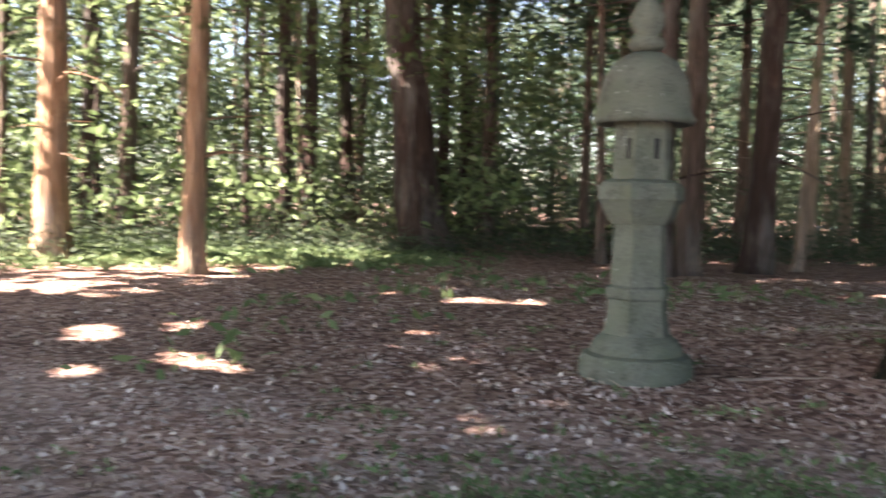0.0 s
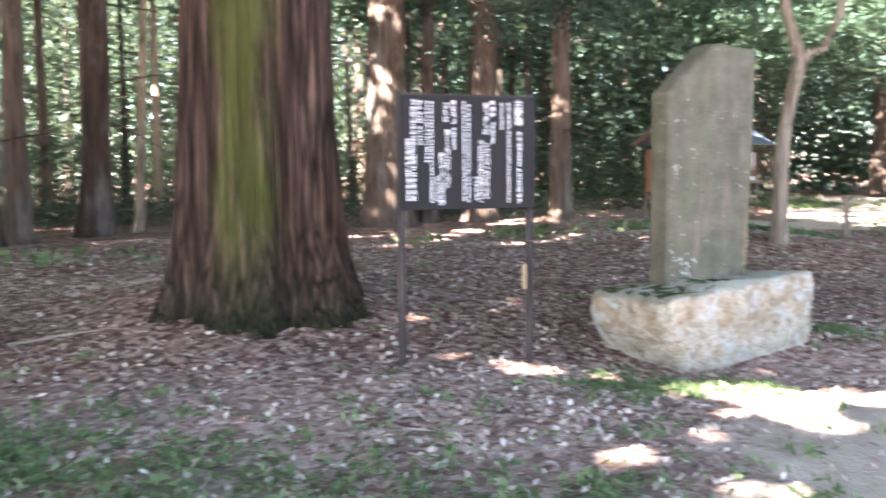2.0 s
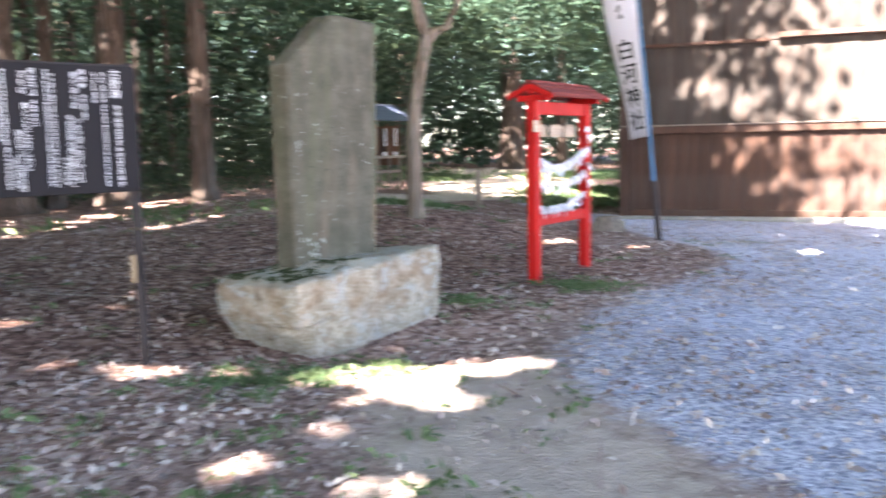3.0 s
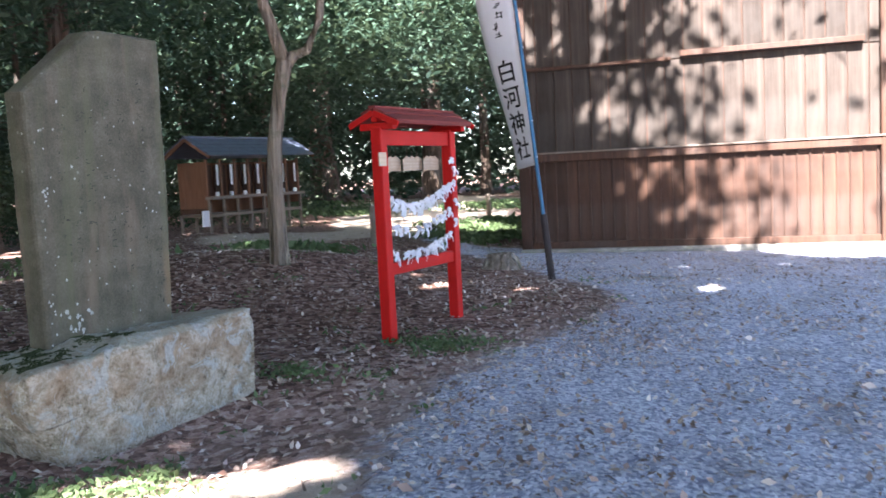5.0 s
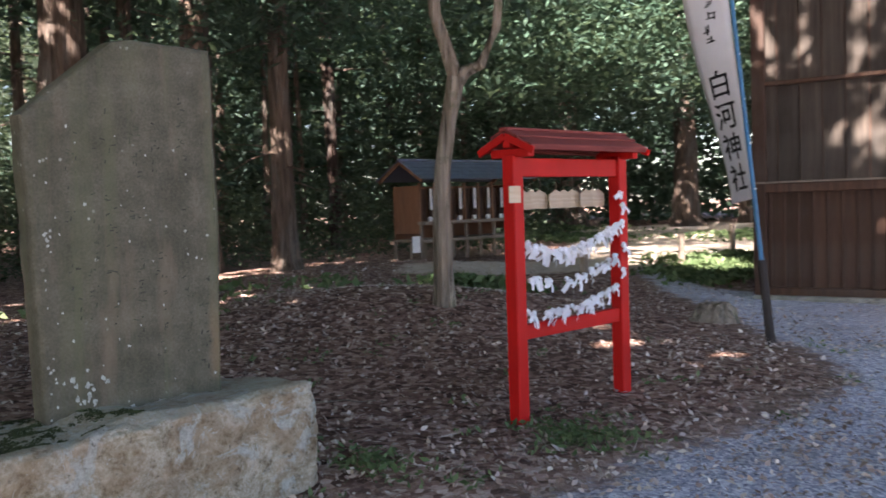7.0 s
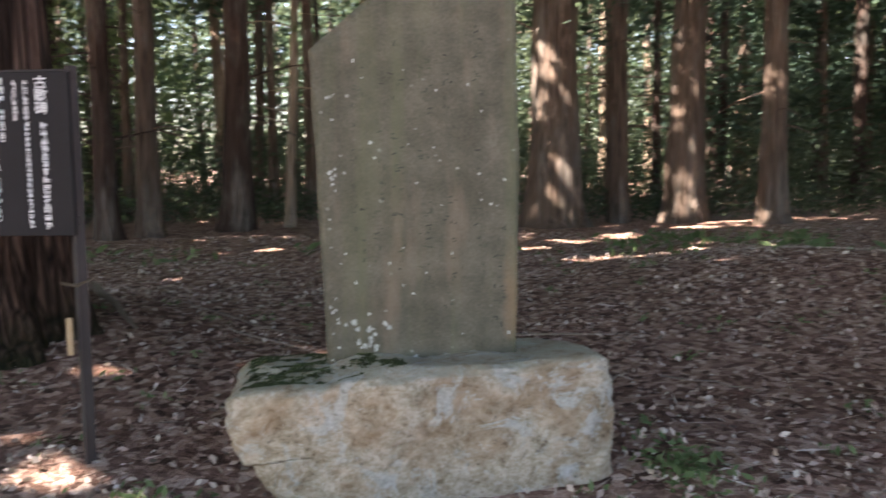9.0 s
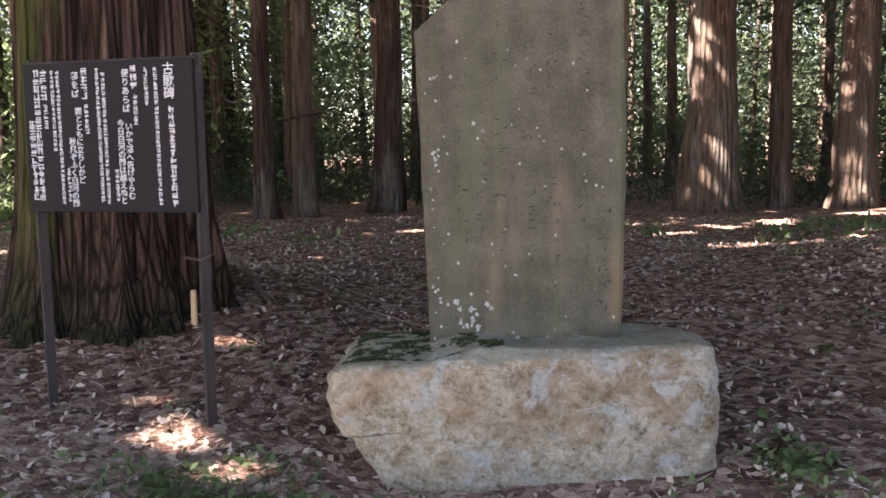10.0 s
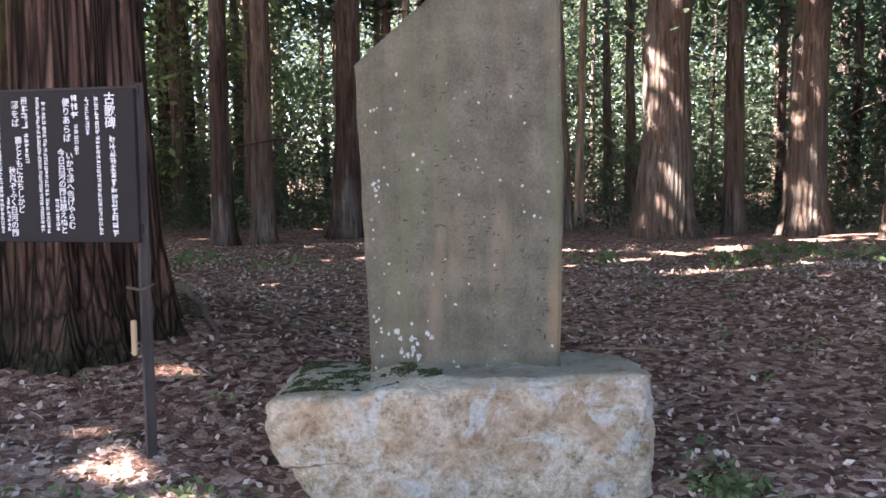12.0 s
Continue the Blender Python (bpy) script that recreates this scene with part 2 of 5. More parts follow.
CLADDING = wood_material("dark_red_brown_cladding", (0.032, 0.015, 0.0095), (0.105, 0.050, 0.030), 2, 22, 0.7, 0.6)
CLAD_UPPER = wood_material("grey_brown_upper_cladding", (0.024, 0.0175, 0.0135), (0.094, 0.072, 0.058), 2, 16, 0.8, 0.6)
SHRINE_WOOD = wood_material("shrine_brown_wood", (0.12, 0.055, 0.03), (0.26, 0.13, 0.075), 2, 26)
WHITE = paint_material("white_letters", (0.72, 0.72, 0.74), (0.4, 0.4, 0.42), 0.6)
INK = paint_material("black_ink", (0.012, 0.012, 0.014), (0.03, 0.03, 0.03), 0.7)
BLUE_POLE = paint_material("faded_blue_pole", (0.045, 0.16, 0.30), (0.2, 0.3, 0.38), 0.4)


def cloth_material(name, base, rough=0.9):
    k = Nodes(name, rough, 0.2)
    k.color(k.mix(k.ramp(k.noise(6, 5), (0.4, 0.0), (0.8, 0.3)), base, tuple(v * 0.7 for v in base)))
    k.bump(k.noise(90, 3), 0.2, 0.003)
    tr = k.add("ShaderNodeBsdfTranslucent")
    tr.inputs["Color"].default_value = (*base, 1)
    ms = k.add("ShaderNodeMixShader")
    ms.inputs[0].default_value = 0.3
    k.link(k.b.outputs[0], ms.inputs[1])
    k.link(tr.outputs[0], ms.inputs[2])
    k.link(ms.outputs[0], k.t.nodes["Material Output"].inputs[0])
    return k.m


BANNER = cloth_material("white_banner_cloth", (0.72, 0.72, 0.76))
PAPER = cloth_material("white_fortune_paper", (0.82, 0.83, 0.88))
ROPE = cloth_material("dark_rope", (0.10, 0.08, 0.06))


def roof_metal():
    k = Nodes("blue_grey_sheet_roof", 0.4, 0.5)
    k.color(k.ramp(k.noise(5, 5), (0.3, (0.05, 0.062, 0.10)), (0.7, (0.095, 0.115, 0.17))))
    k.bump(k.noise(3, 3), 0.1, 0.01)
    return k.m


ROOF_BLUE = roof_metal()
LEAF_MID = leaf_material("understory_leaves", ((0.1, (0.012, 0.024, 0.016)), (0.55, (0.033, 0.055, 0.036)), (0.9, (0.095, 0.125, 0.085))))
# greens raised for leaves in the sun, that light put into the colour
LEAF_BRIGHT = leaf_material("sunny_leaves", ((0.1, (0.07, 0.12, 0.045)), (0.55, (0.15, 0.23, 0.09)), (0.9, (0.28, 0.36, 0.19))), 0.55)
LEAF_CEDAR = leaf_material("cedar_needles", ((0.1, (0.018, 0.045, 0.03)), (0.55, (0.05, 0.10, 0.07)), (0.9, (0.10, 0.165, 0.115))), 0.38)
# cedar needles darkened: the shade of the boughs is in the leaf colour
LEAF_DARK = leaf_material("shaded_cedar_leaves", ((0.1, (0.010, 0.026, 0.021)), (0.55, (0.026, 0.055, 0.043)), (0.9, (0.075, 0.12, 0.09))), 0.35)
FORK_BARK = bark_material("grey_brown_bark", (0.10, 0.078, 0.06), (0.42, 0.345, 0.275), 0.04)
LEAF_CANOPY = leaf_material("canopy_leaves", ((0.1, (0.03, 0.06, 0.025)), (0.9, (0.07, 0.12, 0.05))), 0.4)
GRASS = leaf_material("grass_blades", ((0.1, (0.04, 0.075, 0.025)), (0.6, (0.11, 0.185, 0.085)), (0.9, (0.22, 0.28, 0.14))), 0.4)
DRY = leaf_material("dry_leaves", ((0.05, (0.06, 0.034, 0.027)), (0.35, (0.20, 0.115, 0.092)), (0.6, (0.38, 0.26, 0.22)), (0.8, (0.54, 0.43, 0.39)), (0.93, (0.70, 0.62, 0.58))), 0.15, 0.8)

BLEACHED = leaf_material("bleached_leaves", ((0.1, (0.40, 0.29, 0.22)), (0.5, (0.60, 0.49, 0.41)), (0.9, (0.80, 0.74, 0.68))), 0.15, 0.75)


# ---- builders ----
def mesh_object(name, verts, faces, mat, parent=None, label="", smooth=False):
    me = bpy.data.meshes.new(name)
    me.from_pydata([tuple(v) for v in verts], [], faces)
    me.materials.append(mat)
    if smooth:
        me.shade_smooth()
    me.update()
    ob = new(name, me)
    ob.parent = parent
    return tagged(ob, label)


def part(name, bm, mat, parent=None, label="", smooth=False):
    """Links a bmesh as one mesh object, under a thing or a part."""
    me = bpy.data.meshes.new(name)
    bmesh.ops.recalc_face_normals(bm, faces=bm.faces)
    bm.to_mesh(me)
    bm.free()
    me.materials.append(mat)
    if smooth:
        me.shade_smooth()
    ob = new(name, me)
    ob.parent = parent
    return tagged(ob, label)


def box(sx, sy, sz, at=(0, 0, 0), bevel=0.006, bm=None, rot=None):
    """A box with eased edges, centred at the given place."""
    b = bmesh.new()
    bmesh.ops.create_cube(b, size=1)
    bmesh.ops.scale(b, vec=(sx, sy, sz), verts=b.verts)
    if bevel:
        bmesh.ops.bevel(b, geom=b.edges[:], offset=min(bevel, 0.3 * min(sx, sy, sz)), segments=1, affect="EDGES")
    m = Matrix.Translation(at) @ (rot or Matrix.Identity(4))
    bmesh.ops.transform(b, matrix=m, verts=b.verts)
    if bm is None:
        return b
    tmp = bpy.data.meshes.new("tmp")
    b.to_mesh(tmp)
    b.free()
    bm.from_mesh(tmp)
    bpy.data.meshes.remove(tmp)
    return bm


def rings(profile, sides, wobble=0.0, seed=0, cap=True, centre=None, squash=None):
    """A body of revolution (or an n-sided prism) from (radius, z) pairs."""
    rng = random.Random(seed)
    bm = bmesh.new()
    loops = []
    for i, (r, z) in enumerate(profile):
        c = centre(i) if centre else (0, 0)
        row = []
        for s in range(sides):
            a = 2 * math.pi * s / sides
            rr = r * (1 + wobble * (rng.random() - 0.5) * 2) * (squash(a, i) if squash else 1)
            row.append(bm.verts.new((c[0] + rr * math.cos(a), c[1] + rr * math.sin(a), z)))
        loops.append(row)
    for a, b in zip(loops, loops[1:]):
        for s in range(sides):
            bm.faces.new((a[s], a[(s + 1) % sides], b[(s + 1) % sides], b[s]))
    if cap:
        bm.faces.new(loops[0][::-1])
        bm.faces.new(loops[-1])
    return bm


def tube(points, radii, sides=8, bm=None):
    """A tapering tube through points."""
    bm = bm or bmesh.new()
    pts = [Vector(p) for p in points]
    prev = None
    for i, p in enumerate(pts):
        d = (pts[min(i + 1, len(pts) - 1)] - pts[max(i - 1, 0)]).normalized()
        u = d.cross(Vector((0.31, 0.2, 0.93)) if abs(d.z) < 0.9 else Vector((1, 0, 0))).normalized()
        v = d.cross(u)
        row = [bm.verts.new(p + (u * math.cos(2 * math.pi * s / sides) + v * math.sin(2 * math.pi * s / sides)) * radii[i]) for s in range(sides)]
        if prev:
            for s in range(sides):
                bm.faces.new((prev[s], prev[(s + 1) % sides], row[(s + 1) % sides], row[s]))
        else:
            bm.faces.new(row[::-1])
        prev = row
    bm.faces.new(prev)
    return bm


def thing(name, at, turn=0.0, label="", category="", group="", kind=""):
    e = new(name)
    e.empty_display_size = 0.2
    e.matrix_world = pose(*at, 0, 0, turn)
    return tagged(e, label, category, group, kind)


def leaf_mesh(name, place, size, rng, mat, flat=0.0, long=1.6, normals=None):
    """One mesh of many separate small leaves: a bent diamond of four corners at each place."""
    n = len(place)
    nor = rng.normal(size=(n, 3)) if normals is None else normals + rng.normal(size=(n, 3)) * 0.35
    nor[:, 2] += flat * np.sign(nor[:, 2] + 1e-6) * 2
    nor /= np.linalg.norm(nor, axis=1)[:, None] + 1e-9
    side = np.cross(nor, rng.normal(size=(n, 3)))
    side /= np.linalg.norm(side, axis=1)[:, None] + 1e-9
    fore = np.cross(nor, side)
    s = (np.asarray(size) * rng.uniform(0.6, 1.4, n))[:, None]
    v = np.stack([place - fore * s * long * 0.5, place + side * s * 0.42 + nor * s * 0.12, place + fore * s * long * 0.5, place - side * s * 0.42 + nor * s * 0.12], 1).reshape(-1, 3)
    me = bpy.data.meshes.new(name)
    me.vertices.add(4 * n)
    me.vertices.foreach_set("co", v.astype(np.float32).ravel())
    me.loops.add(4 * n)
    me.loops.foreach_set("vertex_index", np.arange(4 * n, dtype=np.int32))
    me.polygons.add(n)
    me.polygons.foreach_set("loop_start", np.arange(0, 4 * n, 4, dtype=np.int32))
    me.materials.append(mat)
    me.update(calc_edges=True)
    return me


def smooth01(v):
    v = np.clip(v, 0, 1)
    return v * v * (3 - 2 * v)


def height(x, y):
    """The lie of the ground."""
    x, y = np.asarray(x, float), np.asarray(y, float)
    h = 0.20 * smooth01((y - 4.0 - 0.9 * np.maximum(0, x - 2.0)) / 6.0)
    h = h - 0.03 * smooth01((x - 1.2) / 1.5) * (1 - smooth01((x - 7) / 4))
    # the hollow round the monument and the notice board
    h = h - 0.085 * np.exp(-(((x + 0.5) / 1.7) ** 2 + ((y - 3.3) / 1.1) ** 2))
    # a bank under the forked tree, running on to the little shrines, and the court falling towards the hall
    h = h + 0.48 * np.exp(-(((x - 4.7) / 2.4) ** 2 + ((y - 7.9) / 2.4) ** 2))
    h = h + 0.22 * np.exp(-(((x - 8.5) / 4) ** 2 + ((y - 13.0) / 4) ** 2))
    h = h - 0.13 * smooth01((x - 5.5) / 6) * (1 - smooth01((y - 7) / 5))
    h = h + 0.36 * np.exp(-(((x + 3.0) ** 2 + (y - 6.1) ** 2) / 3.0))
    h = h - 0.10 * np.exp(-(((x - 0.2) / 1.6) ** 2 + ((y - 2.6) / 0.9) ** 2))
    return h + 0.018 * np.sin(1.7 * x + 0.6 * y) * np.cos(1.3 * y - 0.4 * x)


def ground_at(x, y):
    return float(height(x, y))


# ---- the ground ----
def distance_inside(px, py, poly):
    """Signed distance to a closed outline: positive inside."""
    d = np.full(px.shape, 1e9)
    inside = np.zeros(px.shape, bool)
    for (ax, ay), (bx, by) in zip(poly, poly[1:] + poly[:1]):
        t = np.clip(((px - ax) * (bx - ax) + (py - ay) * (by - ay)) / ((bx - ax) ** 2 + (by - ay) ** 2), 0, 1)
        d = np.minimum(d, np.hypot(px - ax - t * (bx - ax), py - ay - t * (by - ay)))
        cross = ((ay > py) != (by > py)) & (px < (bx - ax) * (py - ay) / (by - ay + 1e-12) + ax)
        inside ^= cross
    return np.where(inside, d, -d)


GRAVEL_EDGE = [(-3.0, -6.0), (-1.0, -0.4), (-0.3, 1.1), (0.7, 1.8), (1.9, 2.3), (3.0, 2.5), (4.3, 2.55), (5.5, 2.8), (6.5, 3.7), (7.2, 4.9), (8.4, 6.2), (10.3, 9.2), (12.0, 11.4), (13.0, 11.2), (11.2, 8.8), (11.6, 7.6), (22.0, 8.0), (30.0, 4.0), (24.0, -14.0), (2.0, -14.0)]
PATH_EDGE = [(7.2, 12.3), (8.0, 11.5), (9.5, 11.4), (12.5, 11.5), (14.2, 12.3), (18.8, 13.3), (24.5, 17.3), (34.0, 22.0), (40.0, 32.0), (28.0, 31.0), (22.8, 24.0), (17.0, 19.0), (13.5, 15.0), (9.5, 14.2), (8.0, 13.6)]
WORN_EDGE = [(-5.0, -3.5), (-3.2, -0.6), (-2.0, 0.9), (-1.3, 1.7), (-0.5, 2.3), (0.5, 1.7), (-0.4, 0.6), (-1.2, -0.8), (-2.0, -3.5)]
GREENS = [((-4.4, 1.6), 1.3), ((-3.0, 0.6), 1.1), ((-6.0, 2.0), 1.3), ((-5.2, 2.6), 0.9), ((-1.1, 2.75), 0.5), ((2.8, 3.1), 0.45), ((12.0, 9.6), 0.9), ((13.6, 10.6), 1.0), ((15.6, 11.6), 1.2), ((27.0, 17.5), 3.0), ((21.0, 24.5), 2.5), ((-16.0, 14.5), 3.2), ((-12.5, 15.5), 2.6), ((7.6, 3.5), 0.6), ((-0.4, 2.5), 0.4), ((6.9, 9.6), 0.7), ((25.0, 34.0), 6.0)]


def axis_steps(lo, hi, fine_lo, fine_hi, fine, coarse):
    a = list(np.arange(fine_lo, fine_hi, fine))
    left, right, step = [fine_lo], [fine_hi], coarse
    v = fine_lo
    while v > lo:
        v -= step
        left.append(v)
        step *= 1.25
    v, step = fine_hi, coarse
    while v < hi:
        right.append(v)
        v += step
        step *= 1.25
    return np.array(sorted(set(np.round(left + a + right, 4))))


def build_ground():
    xs = axis_steps(-420, 420, -14, 16, 0.16, 0.5)
    ys = axis_steps(-420, 420, -5, 18, 0.16, 0.5)
    gx, gy = np.meshgrid(xs, ys)
    px, py = gx.ravel(), gy.ravel()
    rng = np.random.default_rng(3)
    near = np.exp(-((px / 30) ** 2 + (py / 30) ** 2))
    z = height(px, py) + rng.normal(size=px.size) * 0.006 * near
    nx, ny = len(xs), len(ys)
    q = (np.arange(ny - 1)[:, None] * nx + np.arange(nx - 1)[None, :]).ravel()
    faces = np.stack([q, q + 1, q + nx + 1, q + nx], 1)
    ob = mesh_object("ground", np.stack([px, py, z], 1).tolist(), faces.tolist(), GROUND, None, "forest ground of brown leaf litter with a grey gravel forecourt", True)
    tagged(ob, kind="structure", category="ground")
    me = ob.data
    vals = {"gravel": 0.5 + 0.9 * distance_inside(px, py, GRAVEL_EDGE), "path": 0.5 + 0.6 * np.maximum(distance_inside(px, py, PATH_EDGE), distance_inside(px, py, WORN_EDGE) - 0.1)}
    # full litter tone by the court, fading to the colour with shade in it
    vals["court_tone"] = 1 - smooth01((py - 1.6 + 0.12 * px) / 3.2)
    g = np.zeros(px.size)
    for (cx, cy), r in GREENS:
        g = np.maximum(g, np.exp(-((px - cx) ** 2 + (py - cy) ** 2) / (r * r)))
    vals["green"] = g * 0.75
    for k, v in vals.items():
        me.attributes.new(k, "FLOAT", "POINT").data.foreach_set("value", np.clip(v, 0, 1).astype(np.float32))


build_ground()


# ---- monument ----
def profile_slab(outline, thick, cuts=26, seed=1):
    """An upright slab with a chipped outline given in (x, z), front at y = 0."""
    bm = bmesh.new()
    pts = []
    for (ax, az), (bx, bz) in zip(outline, outline[1:] + outline[:1]):
        n = max(2, int(math.hypot(bx - ax, bz - az) * cuts / 2))
        for i in range(n):
            t = i / n
            w = noise.noise(Vector((ax + (bx - ax) * t, az + (bz - az) * t, seed)) * 5) * 0.008
            pts.append((ax + (bx - ax) * t + w, az + (bz - az) * t + w))
    cx, cz = sum(p[0] for p in pts) / len(pts), sum(p[1] for p in pts) / len(pts)
    rows = []
    for y, k in ((0.012, 0.975), (0.0, 0.95), (0.012, 0.985), (0.03, 1.0), (thick - 0.03, 1.0), (thick, 0.97)):
        rows.append([bm.verts.new((cx + (x - cx) * k, y + 0.006 * noise.noise(Vector((x * 3, z * 3, seed + y))), cz + (z - cz) * (1 - (1 - k) * 0.5))) for x, z in pts])
    rows = rows[1:]
    for a, b in zip(rows, rows[1:]):
        for i in range(len(pts)):
            j = (i + 1) % len(pts)
            bm.faces.new((a[i], a[j], b[j], b[i]))
    bm.faces.new(rows[0])
    bm.faces.new(rows[-1][::-1])
    return bm


def engraved_marks(parent, rng):
    """Rows of small weathered strokes, flat on the face, the shade of carving in their dark colour."""
    verts, faces = [], []
    for col, (x, z0, z1) in enumerate(((0.77, 0.25, 1.72), (0.62, 0.25, 1.55), (0.50, 0.4, 1.6), (0.36, 0.5, 1.6), (0.17, 0.55, 1.5), (0.87, 0.2, 0.7), (0.27, 0.35, 1.45))):
        z = z1
        while z > z0:
            for _ in range(rng.randint(0, 4)):
                w, h = rng.uniform(0.008, 0.03), rng.uniform(0.004, 0.008)
                a = rng.choice((0.1, -0.3, 0.4, 1.4))
                ox, oz = x + rng.uniform(-0.03, 0.03), z + rng.uniform(-0.03, 0.03)
                n = len(verts)
                for sx, sz in ((-w, -h), (w, -h), (w, h), (-w, h)):
                    verts.append((ox + sx * math.cos(a) / 2 - sz * math.sin(a) / 2, -0.0035, oz + sx * math.sin(a) / 2 + sz * math.cos(a) / 2))
                faces.append((n, n + 1, n + 2, n + 3))
            z -= rng.uniform(0.055, 0.11)
    ob = mesh_object("engraving", verts, faces, CARVED_SHADE, parent, "weathered engraved characters")
    return tagged(ob, kind="stuff")


# dark stone tone that carries the shade inside the carved strokes
CARVED_SHADE = stone_material("carved_shadow_stone", (0.035, 0.034, 0.028), (0.07, 0.068, 0.055), 9.0, 0.0)


def stone_monument():
    m = thing("stone_monument", (-0.22, 3.55, 0.42), 7.0, "tall grey-green inscribed stone slab with lichen, standing on a boulder", "monument")
    m.matrix_world = m.matrix_world @ pose(0, 0, 0, 2.0, 0, 0)
    part("slab", profile_slab([(0.0, 0.0), (0.96, 0.0), (0.975, 0.9), (0.95, 1.97), (0.50, 1.99), (0.40, 1.97), (0.12, 1.73), (-0.055, 1.58), (-0.03, 0.9)], 0.21), STELE, m)
    engraved_marks(m, random.Random(4))
    rng = random.Random(8)
    verts, faces = [], []
    for i in range(80):
        x, z, r = rng.uniform(0.03, 0.93), rng.uniform(0.02, 1.6), rng.uniform(0.003, 0.009)
        if i < 26:
            x, z, r = rng.gauss(0.22, 0.07), abs(rng.gauss(0.16, 0.07)), rng.uniform(0.005, 0.017)
        elif i < 45:
            x, r = rng.uniform(0.02, 0.06), rng.uniform(0.004, 0.011)
        n = len(verts)
        k = 9
        for s in range(k):
            q = r * rng.uniform(0.45, 1.25)
            verts.append((x + q * math.cos(s * 2 * math.pi / k), -0.004, z + q * 1.2 * math.sin(s * 2 * math.pi / k)))
        faces.append(tuple(range(n, n + k)))
    tagged(mesh_object("lichen", verts, faces, LICHEN, m, "pale grey lichen spots"), kind="stuff")


LICHEN = stone_material("pale_lichen", (0.27, 0.285, 0.265), (0.42, 0.44, 0.42), 20.0, 0.0, (0.4, 0.42, 0.38), 0.0)


def boulder():
    bm = bmesh.new()
    bmesh.ops.create_cube(bm, size=1)
    bmesh.ops.scale(bm, vec=(1.84, 0.92, 0.70), verts=bm.verts)
    bmesh.ops.subdivide_edges(bm, edges=bm.edges[:], cuts=52, use_grid_fill=True)
    for v in bm.verts:
        x, y, z = v.co
        u = x / 0.92
        w = Vector((x, y, z))
        # the left end leans in towards its foot, the front stays upright
        low = max(0.0, 0.1 - z) / 0.4
        v.co.x = x + (0.22 * low if u < 0 else -0.05 * low) * abs(u) ** 2
        v.co.y = y + 0.05 * low * (1 if y < 0 else -1)
        if z > 0:
            v.co.z = z - 0.045 * max(0, -u - 0.1) + 0.03 * max(0, u) - 0.055 * (y / 0.46) * (0.6 + 0.4 * u) - 0.01
        r = sorted((abs(x) / 0.92, abs(y) / 0.46, abs(z) / 0.35))
        v.co *= 1 - 0.055 * max(0.0, r[1] - 0.86) / 0.14
        n = w.normalized()
        d = noise.fractal(w * 2.1 + Vector((3, 1, 7)), 1.0, 2.0, 4) * 0.045 + noise.fractal(w * 8, 0.8, 2.1, 5) * 0.02
        d -= 0.05 * max(0.0, noise.noise(w * 4.5 + Vector((9, 2, 4))) - 0.1)
        v.co += n * d
    ob = part("boulder", bm, BOULDER, None, "large pale boulder with moss and lichen, base of the monument", True)
    tagged(ob, category="boulder")
    ob.matrix_world = pose(0.235, 3.62, 0.14, 0, 0, 8.0)
    rng = np.random.default_rng(5)
    n = 22000
    p = np.stack([rng.uniform(-0.86, 0.15, n), rng.uniform(-0.36, 0.4, n), np.full(n, 0.35)], 1)
    keep = (noise_mask(p[:, 0] * 6, p[:, 1] * 6) > -0.02) & (p[:, 1] > -0.30 - 0.25 * p[:, 0] - 0.25)
    p = p[keep & ((p[:, 0] < -0.1) | (p[:, 1] > 0.1))]
    deps = bpy.context.evaluated_depsgraph_get()
    deps.update()
    out = []
    for a in p:
        hit, loc, nor, _ = ob.ray_cast(Vector((a[0], a[1], 1.0)), Vector((0, 0, -1)))
        if hit and nor.z > 0.3:
            out.append(loc + nor * 0.002)
    me = leaf_mesh("moss", np.array(out), 0.012, rng, MOSS, 0.6, 1.2)
    mo = new("moss", me)
    mo.parent = ob
    tagged(mo, "dark green moss mat")


def noise_mask(x, y, seed=0.0):
    return np.array([noise.fractal(Vector((a, b, seed)), 1.0, 2.0, 4) for a, b in zip(x, y)])


boulder()
stone_monument()


# ---- notice board ----
def text_mesh(body, size):
    """Letters of the built-in font as a flat mesh, centred."""
    cu = bpy.data.curves.new("letters", "FONT")
    cu.body, cu.size, cu.align_x, cu.align_y = body, size, "CENTER", "CENTER"
    cu.extrude, cu.offset = 0.0008, size * 0.012
    ob = bpy.data.objects.new("letters", cu)
    scene.collection.objects.link(ob)
    deps = bpy.context.evaluated_depsgraph_get()
    deps.update()
    me = bpy.data.meshes.new_from_object(ob.evaluated_get(deps))
    bpy.data.objects.remove(ob)
    return me


def letters(body, size, at, parent, mat, name="lettering", rot=(90, 0, 0)):
    me = text_mesh(body, size)
    me.name = name
    me.materials.clear()
    me.materials.append(mat)
    ob = new(name, me)
    ob.parent = parent
    ob.matrix_local = pose(*at, *rot)
    return ob


